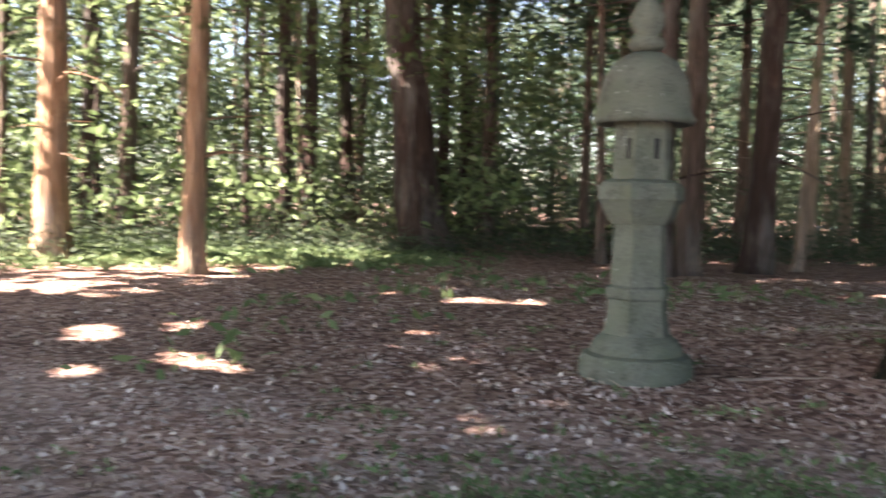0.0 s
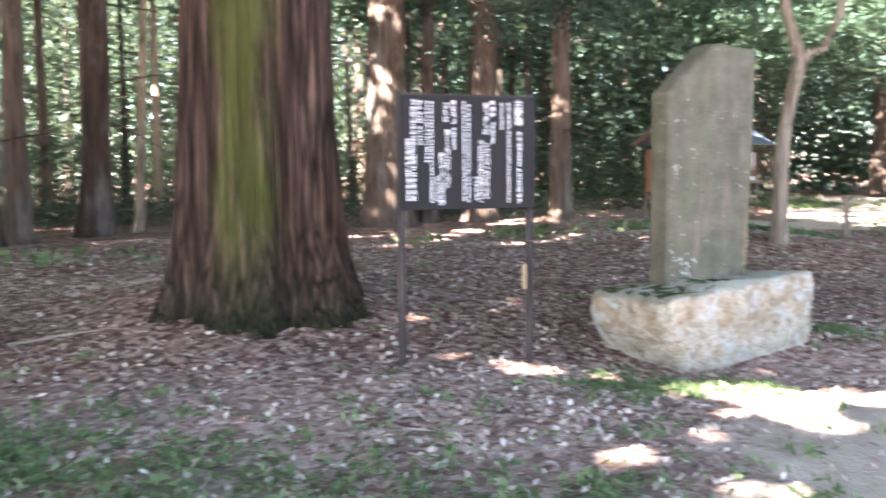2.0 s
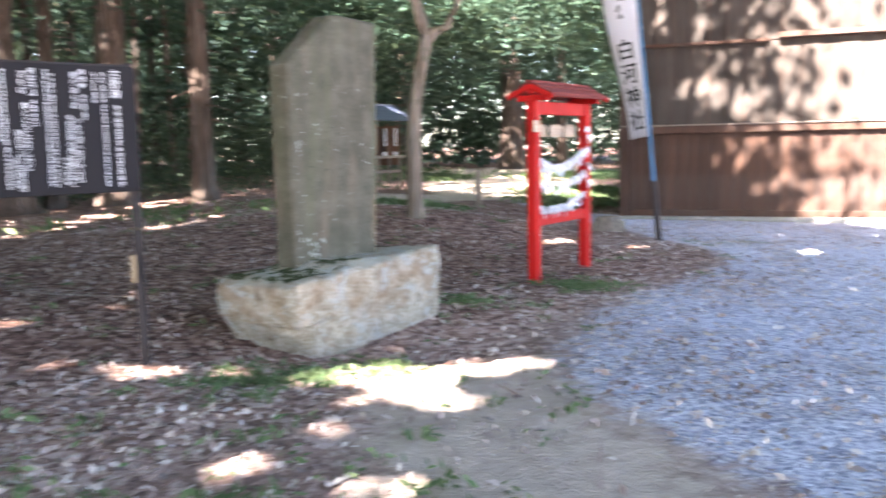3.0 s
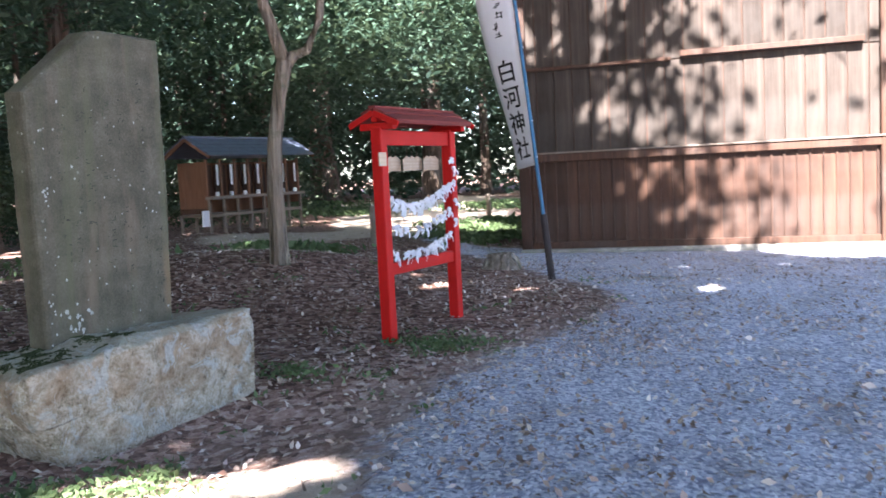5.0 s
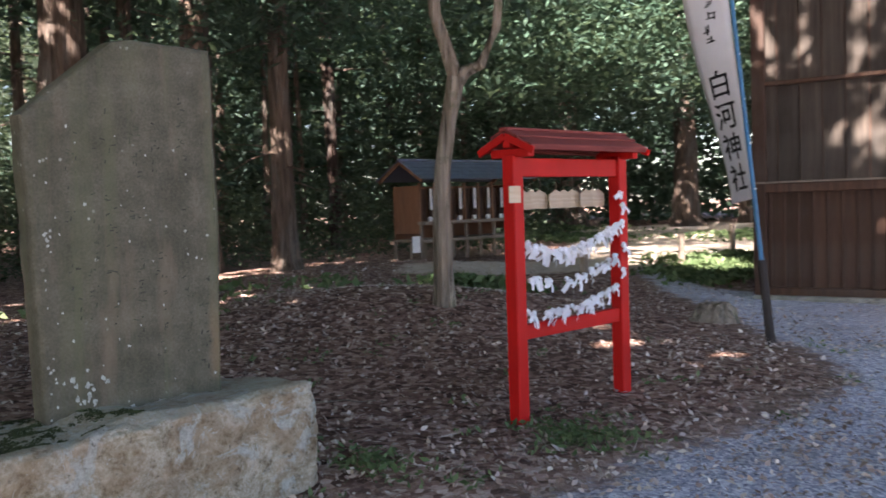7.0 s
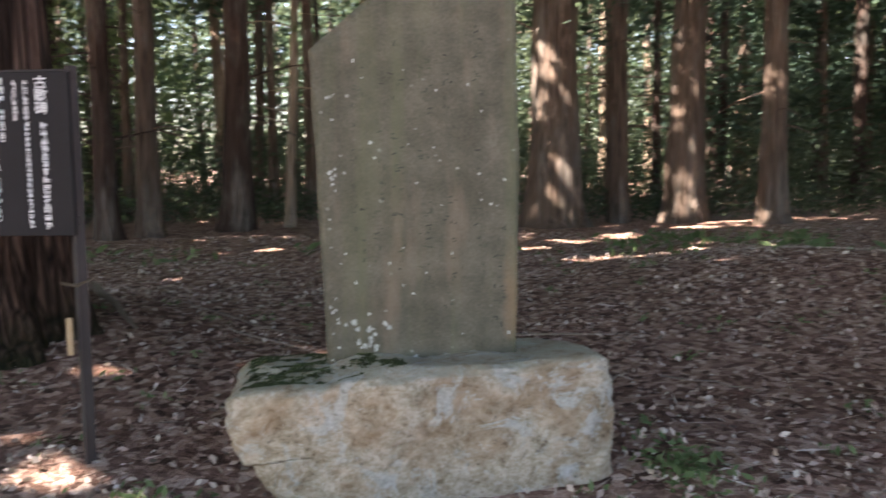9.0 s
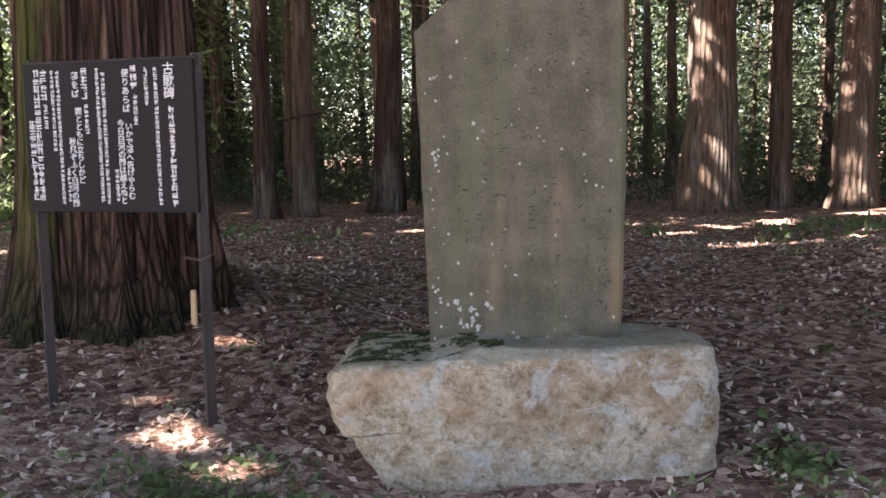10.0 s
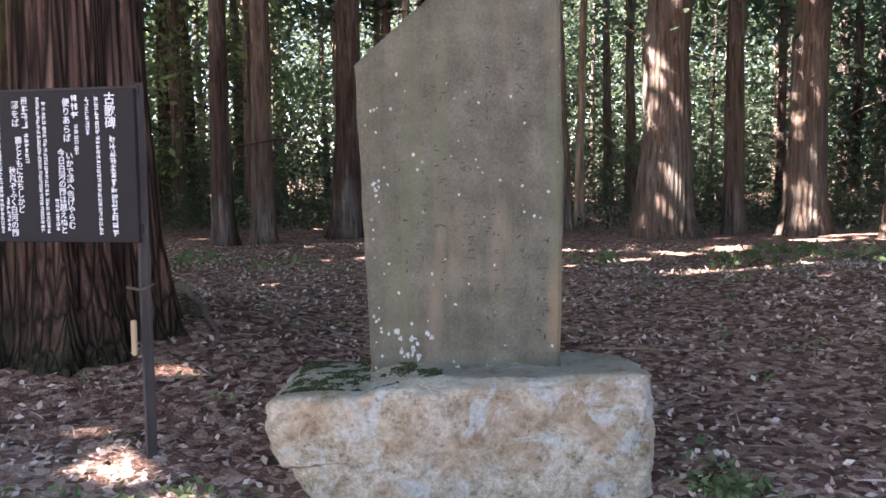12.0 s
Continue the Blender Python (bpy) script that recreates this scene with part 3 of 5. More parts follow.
def notice_board():
    ax, ay, bx, by = -2.455, 3.70, -1.455, 3.62
    w = math.hypot(bx - ax, by - ay)
    t = thing("notice_board", (ax, ay, ground_at(ax, ay) - 0.06), math.degrees(math.atan2(by - ay, bx - ax)), "black wooden notice board with white vertical writing on two posts", "notice board")
    for x in (0.0, w):
        part("post", tube([(x, 0, -0.15), (x, 0, 1.0), (x, 0, 2.0)], [0.037, 0.036, 0.034], 4), BLACK_WOOD, t)
    part("panel", box(w + 0.03, 0.03, 0.80, (w / 2, -0.05, 1.57), 0.004), BOARD_BLACK, t)
    for z in (1.24, 1.96):
        part("rail", box(w + 0.04, 0.035, 0.05, (w / 2, -0.018, z), 0.004), BLACK_WOOD, t)
    part("peg", box(0.03, 0.025, 0.19, (w - 0.058, -0.03, 0.66), 0.006), PALE_PEG, t, "pale wooden peg tied to a post")
    part("tie", tube([(w - 0.09, -0.03, 0.93), (w, -0.05, 0.92), (w + 0.06, 0.0, 0.95)], [0.008, 0.01, 0.006], 6), ROPE, t, "knotted cord round the post")
    y = -0.069
    rng = random.Random(12)
    k = w - 0.02

    def lettered(body, off, top, pitch, size):
        for n, ch in enumerate(body):
            if ch != " ":
                letters(ch, size, (k - off, y, top - (n + 0.5) * pitch), t, WHITE)

    def bars(off, z1, z0, s):
        verts, faces = [], []
        z, x = z1, k - off
        while z > z0:
            for _ in range(6):
                a, b = rng.uniform(0.36, 0.5) * s, rng.uniform(0.05, 0.075) * s
                dx, dz = rng.uniform(-0.1, 0.1) * s, rng.uniform(-0.42, 0.42) * s
                if rng.random() < 0.4:
                    a, b, dx, dz = b, a, rng.uniform(-0.4, 0.4) * s, rng.uniform(-0.1, 0.1) * s
                n = len(verts)
                verts += [(x + dx - a, y, z + dz - b), (x + dx + a, y, z + dz - b), (x + dx + a, y, z + dz + b), (x + dx - a, y, z + dz + b)]
                faces.append((n, n + 1, n + 2, n + 3))
            z -= s * 1.04
        tagged(mesh_object("writing", verts, faces, WHITE, t, "column of small white writing"), kind="stuff")

    lettered("古歌碑", 0.103, 1.945, 0.062, 0.066)
    lettered("便りあらば", 0.36, 1.925, 0.046, 0.046)
    lettered("いかで都へ告げやらむ", 0.352, 1.645, 0.0407, 0.044)
    lettered("今日白河の関は越えぬと", 0.40, 1.66, 0.0407, 0.044)
    lettered("都をば", 0.668, 1.92, 0.047, 0.046)
    lettered("霞とともに立ちしかど", 0.655, 1.73, 0.0407, 0.044)
    lettered("秋風ぞふく白河の関", 0.70, 1.57, 0.0415, 0.044)
    for off, z1, z0, s in ((0.095, 1.71, 1.22, 0.036), (0.18, 1.92, 1.22, 0.024), (0.237, 1.92, 1.74, 0.024), (0.31, 1.925, 1.82, 0.04), (0.305, 1.78, 1.63, 0.026), (0.437, 1.39, 1.23, 0.024), (0.494, 1.90, 1.22, 0.023),
                          (0.53, 1.925, 1.22, 0.023), (0.61, 1.92, 1.79, 0.04), (0.605, 1.74, 1.60, 0.026), (0.735, 1.40, 1.23, 0.022), (0.775, 1.92, 1.22, 0.023), (0.81, 1.92, 1.5, 0.023), (0.865, 1.92, 1.79, 0.04), (0.86, 1.74, 1.62, 0.026), (0.91, 1.92, 1.25, 0.04), (0.95, 1.65, 1.22, 0.038)):
        bars(off, z1, z0, s)


PALE_PEG = wood_material("pale_peg_wood", (0.27, 0.19, 0.11), (0.44, 0.33, 0.21), 2, 40)
notice_board()


# ---- fortune-paper rack ----
def fortune_rack():
    ax, ay, bx, by = 2.81, 3.57, 4.02, 3.78
    w = math.hypot(bx - ax, by - ay)
    t = thing("fortune_rack", (ax, ay, 0.02), math.degrees(math.atan2(by - ay, bx - ax)), "vermilion wooden rack with small roof and white fortune papers", "rack")
    for x in (0, w):
        part("post", box(0.105, 0.105, 2.0, (x, 0, 0.80), 0.008), RED, t)
    part("lower_rail", box(w - 0.1, 0.06, 0.105, (w / 2, 0, 0.575), 0.006), RED, t)
    part("upper_rail", box(w - 0.1, 0.06, 0.13, (w / 2, 0, 1.715), 0.006), RED, t)
    roof = part("roof", box(w + 0.12, 0.07, 0.07, (w / 2, 0, 1.88), 0.008), RED, t, "red ridge beam")
    for s in (-1, 1):
        lean = Matrix.Rotation(-s * radians(24), 4, "X")
        part("roof_board", box(w + 0.15, 0.25, 0.016, (w / 2, s * 0.12, 1.902), 0.003, None, lean), RED_ROOF, roof)
        part("roof_board", box(w + 0.17, 0.13, 0.014, (w / 2, s * 0.058, 1.945), 0.003, None, lean), RED_ROOF, roof)
        part("eave_batten", box(w + 0.14, 0.03, 0.035, (w / 2, s * 0.218, 1.843), 0.004, None, lean), RED_ROOF, roof)
        for x in (-0.07, w + 0.07):
            part("barge_board", box(0.022, 0.27, 0.05, (x, s * 0.125, 1.87), 0.004, None, lean), RED, roof)
    for x in (0, w):
        part("bracket", box(0.07, 0.34, 0.06, (x, 0, 1.81), 0.006), RED, t)
    part("ridge_cap", box(w + 0.18, 0.07, 0.02, (w / 2, 0, 1.975), 0.004), RED_ROOF, roof)
    part("price_plate", box(0.115, 0.012, 0.115, (-0.055, -0.062, 1.53), 0.002), PLAQUE, t, "small pale wooden plate")
    rng = random.Random(21)
    for z, sag, count in ((1.19, 0.07, 34), (0.955, 0.05, 22), (0.72, 0.03, 32)):
        pts = [(0.05 + (w - 0.1) * i / 12, -0.03, z - sag * (1 - ((i - 6) / 6) ** 2) + 0.10 * max(0, (i - 6) / 6)) for i in range(13)]
        part("string", tube(pts, [0.004] * 13, 5), ROPE, t)
        for i in range(count):
            if z < 1.1 and rng.random() < 0.22:
                continue
            u = min(0.985, max(0.015, (i + rng.uniform(0.1, 0.9)) / count)) * 12
            k = min(11, int(u))
            p = Vector(pts[k]).lerp(Vector(pts[k + 1]), u - k)
            knot = part("fortune_paper", paper_knot(rng), PAPER, t)
            knot.matrix_local = pose(p.x, p.y + rng.uniform(-0.012, 0.012), p.z + rng.uniform(-0.016, 0.012), rng.uniform(-25, 25), rng.uniform(-30, 30), rng.uniform(-40, 40))
    # papers tied to the far post
    for z in (1.52, 1.43, 1.30, 1.12, 0.93):
        knot = part("fortune_paper", paper_knot(rng), PAPER, t)
        knot.matrix_local = pose(w - 0.06 + rng.uniform(-0.01, 0.03), -0.068, z, rng.uniform(-15, 15), rng.uniform(-25, 25), rng.uniform(-20, 20))


def paper_knot(rng):
    """A strip of paper tied round a string, with two loose ends."""
    bm = box(0.045, 0.03, 0.036, (0, 0, 0), 0.01)
    bmesh.ops.rotate(bm, cent=(0, 0, 0), matrix=Matrix.Rotation(rng.uniform(-0.6, 0.6), 3, "Y"), verts=bm.verts)
    for s in (-1, 1):
        length, a = rng.uniform(0.04, 0.125), s * rng.uniform(0.05, 0.8)
        w = rng.uniform(0.010, 0.02)
        d, n = Vector((math.sin(a), rng.uniform(-0.25, 0.1), -math.cos(a))), Vector((math.cos(a), 0, math.sin(a)))
        mid = d * length * 0.55 + Vector((0, -0.012, 0))
        q = [bm.verts.new(v) for v in (n * -w, n * w, mid + n * w, mid - n * w, d * length + n * w, d * length - n * w)]
        bm.faces.new((q[0], q[1], q[2], q[3]))
        bm.faces.new((q[3], q[2], q[4], q[5]))
    return bm


fortune_rack()


def plaques():
    ax, ay, bx, by = 2.81, 3.57, 4.02, 3.78
    turn = math.degrees(math.atan2(by - ay, bx - ax))
    m = pose(ax, ay, 0.02, 0, 0, turn)
    rng = random.Random(6)
    for i in range(9):
        x = 0.14 + 0.12 * i + rng.uniform(-0.02, 0.02)
        t = new("votive_plaque")
        t.matrix_world = m @ pose(x, 0.045 + 0.018 * (i % 3), 1.64, 0, rng.uniform(-4, 4), rng.uniform(-8, 8))
        tagged(t, "pale wooden votive plaque hanging from the vermilion rack", "plaque", "votive plaques on the rack")
        bm = bmesh.new()
        out = [(-0.085, -0.215), (0.085, -0.215), (0.085, -0.115), (0, -0.08), (-0.085, -0.115)]
        f = [bm.verts.new((a, -0.005, b)) for a, b in out]
        g = [bm.verts.new((a, 0.005, b)) for a, b in out]
        bm.faces.new(f)
        bm.faces.new(g[::-1])
        for k in range(5):
            bm.faces.new((f[k], g[k], g[(k + 1) % 5], f[(k + 1) % 5]))
        part("board", bm, PLAQUE, t)
        part("cord", tube([(0, 0, -0.09), (0.01, 0, -0.04), (0, 0, 0.0)], [0.003] * 3, 5), ROPE, t)


plaques()


# ---- banner ----
def banner():
    base, top = Vector((6.75, 4.38, 0.0)), Vector((6.47, 4.79, 5.35))
    t = thing("banner", tuple(base), 0, "tall white vertical banner with black characters on a leaning blue pole", "banner")
    d = top - base
    part("stake", tube([d * -0.02, d * 0.07, d * 0.155], [0.05, 0.045, 0.042], 8), BLACK_WOOD, t, "dark stake")
    part("pole", tube([d * 0.10, d * 0.5, d], [0.024, 0.022, 0.02], 8), BLUE_POLE, t, "faded blue pole")
    up = d.normalized()

    def side(u):
        """The way the cloth points from the pole: it swings away from the path towards its foot."""
        a = radians(110 - 62 * (1 - smooth01(np.array((u - 0.27) / 0.5))))
        s = Vector((math.cos(a + radians(12)), math.sin(a + radians(12)), 0))
        return (s - up * s.dot(up)).normalized()

    def cloth_at(u, v):
        s = side(u)
        return d * u + s * (0.03 + 0.46 * v) + s.cross(up) * 0.035 * math.sin(7 * u + 3 * v) * v + Vector((0, 0, -0.03 * v))

    verts, faces = [], []
    rows, cols = 48, 6
    for i in range(rows + 1):
        for j in range(cols + 1):
            verts.append(cloth_at(0.272 + 0.72 * i / rows, j / cols))
    for i in range(rows):
        for j in range(cols):
            a = i * (cols + 1) + j
            faces.append((a, a + 1, a + cols + 2, a + cols + 1))
    cloth = mesh_object("cloth", verts, faces, BANNER, t, "", True)
    s = cloth.modifiers.new("thickness", "SOLIDIFY")
    s.thickness = 0.003
    for i in range(9):
        u = 0.29 + 0.085 * i
        q = side(u)
        part("loop", tube([d * u - q * 0.03, d * u + q.cross(up) * 0.03, d * u + q * 0.05], [0.006] * 3, 5), BANNER, t)
    for k, ch in enumerate("白河神社"):
        me = text_mesh(ch, 0.30)
        me.materials.clear()
        me.materials.append(INK)
        u = 0.497 - 0.061 * k
        # the letters lie on the cloth, a hair in front of the side that is read
        for vert in me.vertices:
            a, b2 = vert.co.x, vert.co.y
            uu, vv = u + b2 / d.length, 0.5 - a / 0.46
            n = side(uu).cross(up)
            n = n if n.dot(Vector((-0.84, -0.54, 0))) > 0 else -n
            vert.co = cloth_at(uu, vv) + n * (0.006 + vert.co.z)
        ob = new("character", me)
        ob.parent = t
    # a column of small brushed writing higher up
    rng = random.Random(17)
    verts, faces = [], []
    for k in range(9):
        u0, v0 = 0.585 + 0.022 * k, 0.45 + rng.uniform(-0.05, 0.05)
        for _ in range(4):
            du, dv, hu, hv = rng.uniform(-0.006, 0.006), rng.uniform(-0.08, 0.08), 0.0013, rng.uniform(0.04, 0.11)
            if rng.random() < 0.4:
                hu, hv = 0.006, 0.018
            i0 = len(verts)
            for a, b in ((-1, -1), (-1, 1), (1, 1), (1, -1)):
                uu, vv = u0 + du + a * hu, v0 + dv + b * hv
                n = side(uu).cross(up)
                n = n if n.dot(Vector((-0.84, -0.54, 0))) > 0 else -n
                verts.append(cloth_at(uu, vv) + n * 0.006)
            faces.append((i0, i0 + 1, i0 + 2, i0 + 3))
    tagged(mesh_object("small_writing", verts, faces, INK, t, "column of small black brushed writing"), kind="stuff")


banner()


# ---- stone lantern ----
def stone_lantern():
    x, y = -5.72, 5.55
    t = thing("stone_lantern", (x, y, ground_at(x, y) - 0.04), 18, "tall mossy grey stone lantern with a domed roof", "stone lantern")
    part("base", rings([(0.45, 0), (0.46, 0.08), (0.455, 0.17), (0.43, 0.215), (0.37, 0.235)], 30, 0.006, 1), LANTERN, t, "", False)
    part("foot", rings([(0.375, 0.225), (0.37, 0.275), (0.335, 0.33), (0.28, 0.38)], 30, 0.006, 2), LANTERN, t)
    part("shaft", rings([(0.285, 0.37), (0.255, 0.52), (0.25, 0.66), (0.27, 0.68), (0.27, 0.76), (0.235, 0.78), (0.225, 1.0), (0.215, 1.28)], 6, 0.006, 3), LANTERN, t)
    part("platform", rings([(0.24, 1.27), (0.29, 1.34), (0.335, 1.44), (0.355, 1.47), (0.355, 1.57), (0.335, 1.60), (0.26, 1.63)], 6, 0.012, 4), LANTERN, t)
    fire = part("fire_box", rings([(0.245, 1.62), (0.24, 1.85), (0.235, 2.10)], 6, 0.005, 5), LANTERN, t)
    # black plates stand in for the shade inside the windows
    for a in (-75, -135, -15, 45, 105):
        ra = radians(a)
        part("window_opening", box(0.055, 0.02, 0.16, (0, 0, 0), 0.002), INK, fire).matrix_local = pose(0.207 * math.cos(ra) * 1.0, 0.207 * math.sin(ra), 1.87, 0, 0, a + 90)
    cap = part("roof", rings([(0.27, 2.09), (0.385, 2.07), (0.405, 2.11), (0.375, 2.17), (0.36, 2.32), (0.32, 2.46), (0.245, 2.57), (0.13, 2.64)], 24, 0.02, 6), LANTERN, t, "domed mossy roof stone", True)
    part("finial", rings([(0.12, 2.66), (0.15, 2.70), (0.14, 2.75), (0.09, 2.78), (0.13, 2.85), (0.14, 2.93), (0.09, 3.04), (0.015, 3.11)], 12, 0.02, 7), LANTERN, t, "", True)
    rng = np.random.default_rng(9)
    a, r = rng.uniform(0, 2 * np.pi, 1500), rng.uniform(0, 1, 1500) ** 0.6
    z = 2.62 - 0.48 * r ** 2
    p = np.stack([0.36 * np.sqrt(r) * np.cos(a), 0.36 * np.sqrt(r) * np.sin(a), z + 0.0], 1)
    mo = new("moss", leaf_mesh("moss", p, 0.03, rng, MOSS, 0.3, 1.2))
    mo.parent = cap


stone_lantern()


# ---- the large wooden hall ----
HALL_A, HALL_B = Vector((10.6, 7.37, -0.14)), Vector((12.85, 1.75, -0.14))


def wooden_hall():
    d = HALL_B - HALL_A
    w = d.length
    t = thing("wooden_hall", (HALL_A.x, HALL_A.y, HALL_A.z), math.degrees(math.atan2(d.y, d.x)), "large dark wooden hall with board cladding on a stone sill", "hall")
    part("front_board", box(w, 0.05, 7.2, (w / 2, 0.115, 3.65), 0.01), CLADDING, t)
    part("sill", box(w + 0.5, 0.45, 0.55, (w / 2 + 0.2, 0.05, -0.18), 0.03), SILL, t, "low stone sill")
    part("core", box(w - 0.9, 9.0, 7.3, (w / 2 + 0.42, 4.62, 3.7), 0.01), CLADDING, t, "inner wall behind the boards")
    n = int(w / 0.2)
    lower = box(0.19, 0.03, 1.60, (0, 0, 0), 0.004)
    me = bpy.data.meshes.new("plank")
    lower.to_mesh(me)
    lower.free()
    me.materials.append(CLADDING)
    batten = box(0.03, 0.03, 1.60, (0, 0, 0), 0.004)
    mb = bpy.data.meshes.new("batten")
    batten.to_mesh(mb)
    batten.free()
    mb.materials.append(CLADDING)
    for i in range(n):
        x = (i + 0.5) * w / n
        p = new("plank", me)
        p.parent, p.location = t, (x, 0.08, 0.87)
        if i:
            b = new("batten", mb)
            b.parent, b.location = t, (x - 0.5 * w / n, 0.052, 0.87)
    part("beam", box(w + 0.1, 0.13, 0.14, (w / 2, 0.03, 1.72), 0.01), CLADDING, t, "dark horizontal beam")
    part("bottom_rail", box(w, 0.09, 0.16, (w / 2, 0.05, 0.13), 0.01), CLADDING, t)
    for z0, tallness in ((1.78, 1.50), (3.30, 3.9)):
        up = box(0.30, 0.028, tallness, (0, 0, 0), 0.004)
        mu = bpy.data.meshes.new("upper_plank")
        up.to_mesh(mu)
        up.free()
        mu.materials.append(CLAD_UPPER)
        m = int(w / 0.31)
        for i in range(m):
            p = new("upper_plank", mu)
            p.parent, p.location = t, ((i + 0.5) * w / m, 0.072 + 0.012 * (i % 2), z0 + tallness / 2)
    part("middle_beam", box(w * 0.44, 0.10, 0.06, (w * 0.22, 0.02, 3.29), 0.01), CLADDING, t)
    part("upper_beam", box(w * 0.47, 0.14, 0.10, (w * 0.70, 0.0, 3.36), 0.01), CLADDING, t)
    part("dust_ledge", box(w + 0.05, 0.16, 0.03, (w / 2, 0.02, 1.805), 0.005), GREY_WOOD, t)
    for x in (0.06, w - 0.06):
        part("corner_post", box(0.2, 0.2, 7.3, (x, 0.06, 3.7), 0.015), CLADDING, t)
    part("porch_post", box(0.26, 0.26, 5.0, (w + 0.75, -0.9, 2.5), 0.02), CLADDING, t)
    part("porch_stone", box(0.5, 0.5, 0.3, (w + 0.75, -0.9, 0.05), 0.05), SILL, t)
    part("porch_beam", box(0.16, 1.6, 0.2, (w + 0.6, -0.2, 2.3), 0.02), CLADDING, t)
    part("roof", box(w + 3.0, 12.0, 0.35, (w / 2, 4.2, 7.6), 0.05), CLAD_UPPER, t, "broad roof above the walls")


wooden_hall()


# ---- row of little shrines under one roof ----
def small_shrine():
    w = 4.54
    t = thing("row_of_shrines", (9.58, 15.25, ground_at(9.58, 15.25) - 0.03), 9.0, "small wooden row of shrines under a blue-grey metal roof", "shrine")
    t.matrix_world = t.matrix_world @ Matrix.Scale(0.71, 4)
    part("deck", box(w, 1.3, 0.09, (w / 2, 0.65, 0.62), 0.01), GREY_WOOD, t)
    part("shelf", box(w + 0.1, 0.35, 0.10, (w / 2, -0.05, 1.18), 0.01), GREY_WOOD, t)
    part("back_wall", box(w, 0.06, 1.7, (w / 2, 1.3, 1.5), 0.01), SHRINE_WOOD, t)
    for x in (0.0, w):
        part("end_wall", box(0.06, 1.25, 1.5, (x, 0.66, 1.6), 0.01), SHRINE_WOOD, t)
    for i in range(8):
        x = w * i / 7
        part("leg", box(0.09, 0.09, 1.15, (x, 0.0, 0.58), 0.01), GREY_WOOD, t)
        part("front_post", box(0.075, 0.075, 1.25, (x, 0.05, 1.80), 0.008), SHRINE_WOOD, t)
        part("back_leg", box(0.09, 0.09, 0.65, (x, 1.28, 0.3), 0.01), GREY_WOOD, t)
        if i < 7:
            part("paper_strip", box(0.10, 0.012, 0.66, (x + w / 14 + 0.1, -0.01, 1.92), 0.002), PAPER, t, "white paper strip")
            part("door", box(w / 7 - 0.12, 0.05, 1.0, (x + w / 14, 0.42, 1.75), 0.01), CLADDING, t, "dark inner door")
            part("offering", box(0.13, 0.10, 0.14, (x + w / 14, -0.06, 1.30), 0.02), PAPER, t, "small white offering vessel")
    part("lower_beam", box(w + 0.1, 0.1, 0.1, (w / 2, 0, 0.62), 0.01), GREY_WOOD, t)
    roof = part("roof", box(w + 0.8, 0.12, 0.1, (w / 2, 0.55, 3.15), 0.01), ROOF_BLUE, t, "blue-grey sheet roof")
    for s, y0, run in ((-1, 0.55, 1.05), (1, 0.55, 1.15)):
        for k in range(5):
            y = y0 + s * run * (k + 0.5) / 5
            z = 3.13 - 0.62 * (k + 0.5) / 5 + 0.02
            part("roof_strip", box(w + 0.8, run / 5 + 0.05, 0.03, (w / 2, y, z), 0.006, None, Matrix.Rotation(-s * radians(29), 4, "X")), ROOF_BLUE, roof)
    for x in (-0.34, w + 0.34):
        for s in (-1, 1):
            part("barge_board", box(0.05, 1.2, 0.13, (x, 0.55 + s * 0.52, 2.78), 0.01, None, Matrix.Rotation(-s * radians(30), 4, "X")), SHRINE_WOOD, roof)
    part("sign_stand", box(0.3, 0.05, 0.5, (-0.5, -0.3, 0.55), 0.01), PAPER, t, "white leaning board beside the shrine")


small_shrine()


# ---- trees ----
def limb(start, direction, length, radius, rng, sides=6, bm=None, droop=0.15):
    pts, radii = [Vector(start)], [radius]
    d = Vector(direction).normalized()
    n = 5
    for i in range(n):
        d = (d + Vector((rng.uniform(-0.25, 0.25), rng.uniform(-0.25, 0.25), rng.uniform(-0.2, 0.12) - droop * 0.2))).normalized()
        pts.append(pts[-1] + d * length / n)
        radii.append(radius * (1 - (i + 1) / n) + 0.006)
    return tube(pts, radii, sides, bm), pts


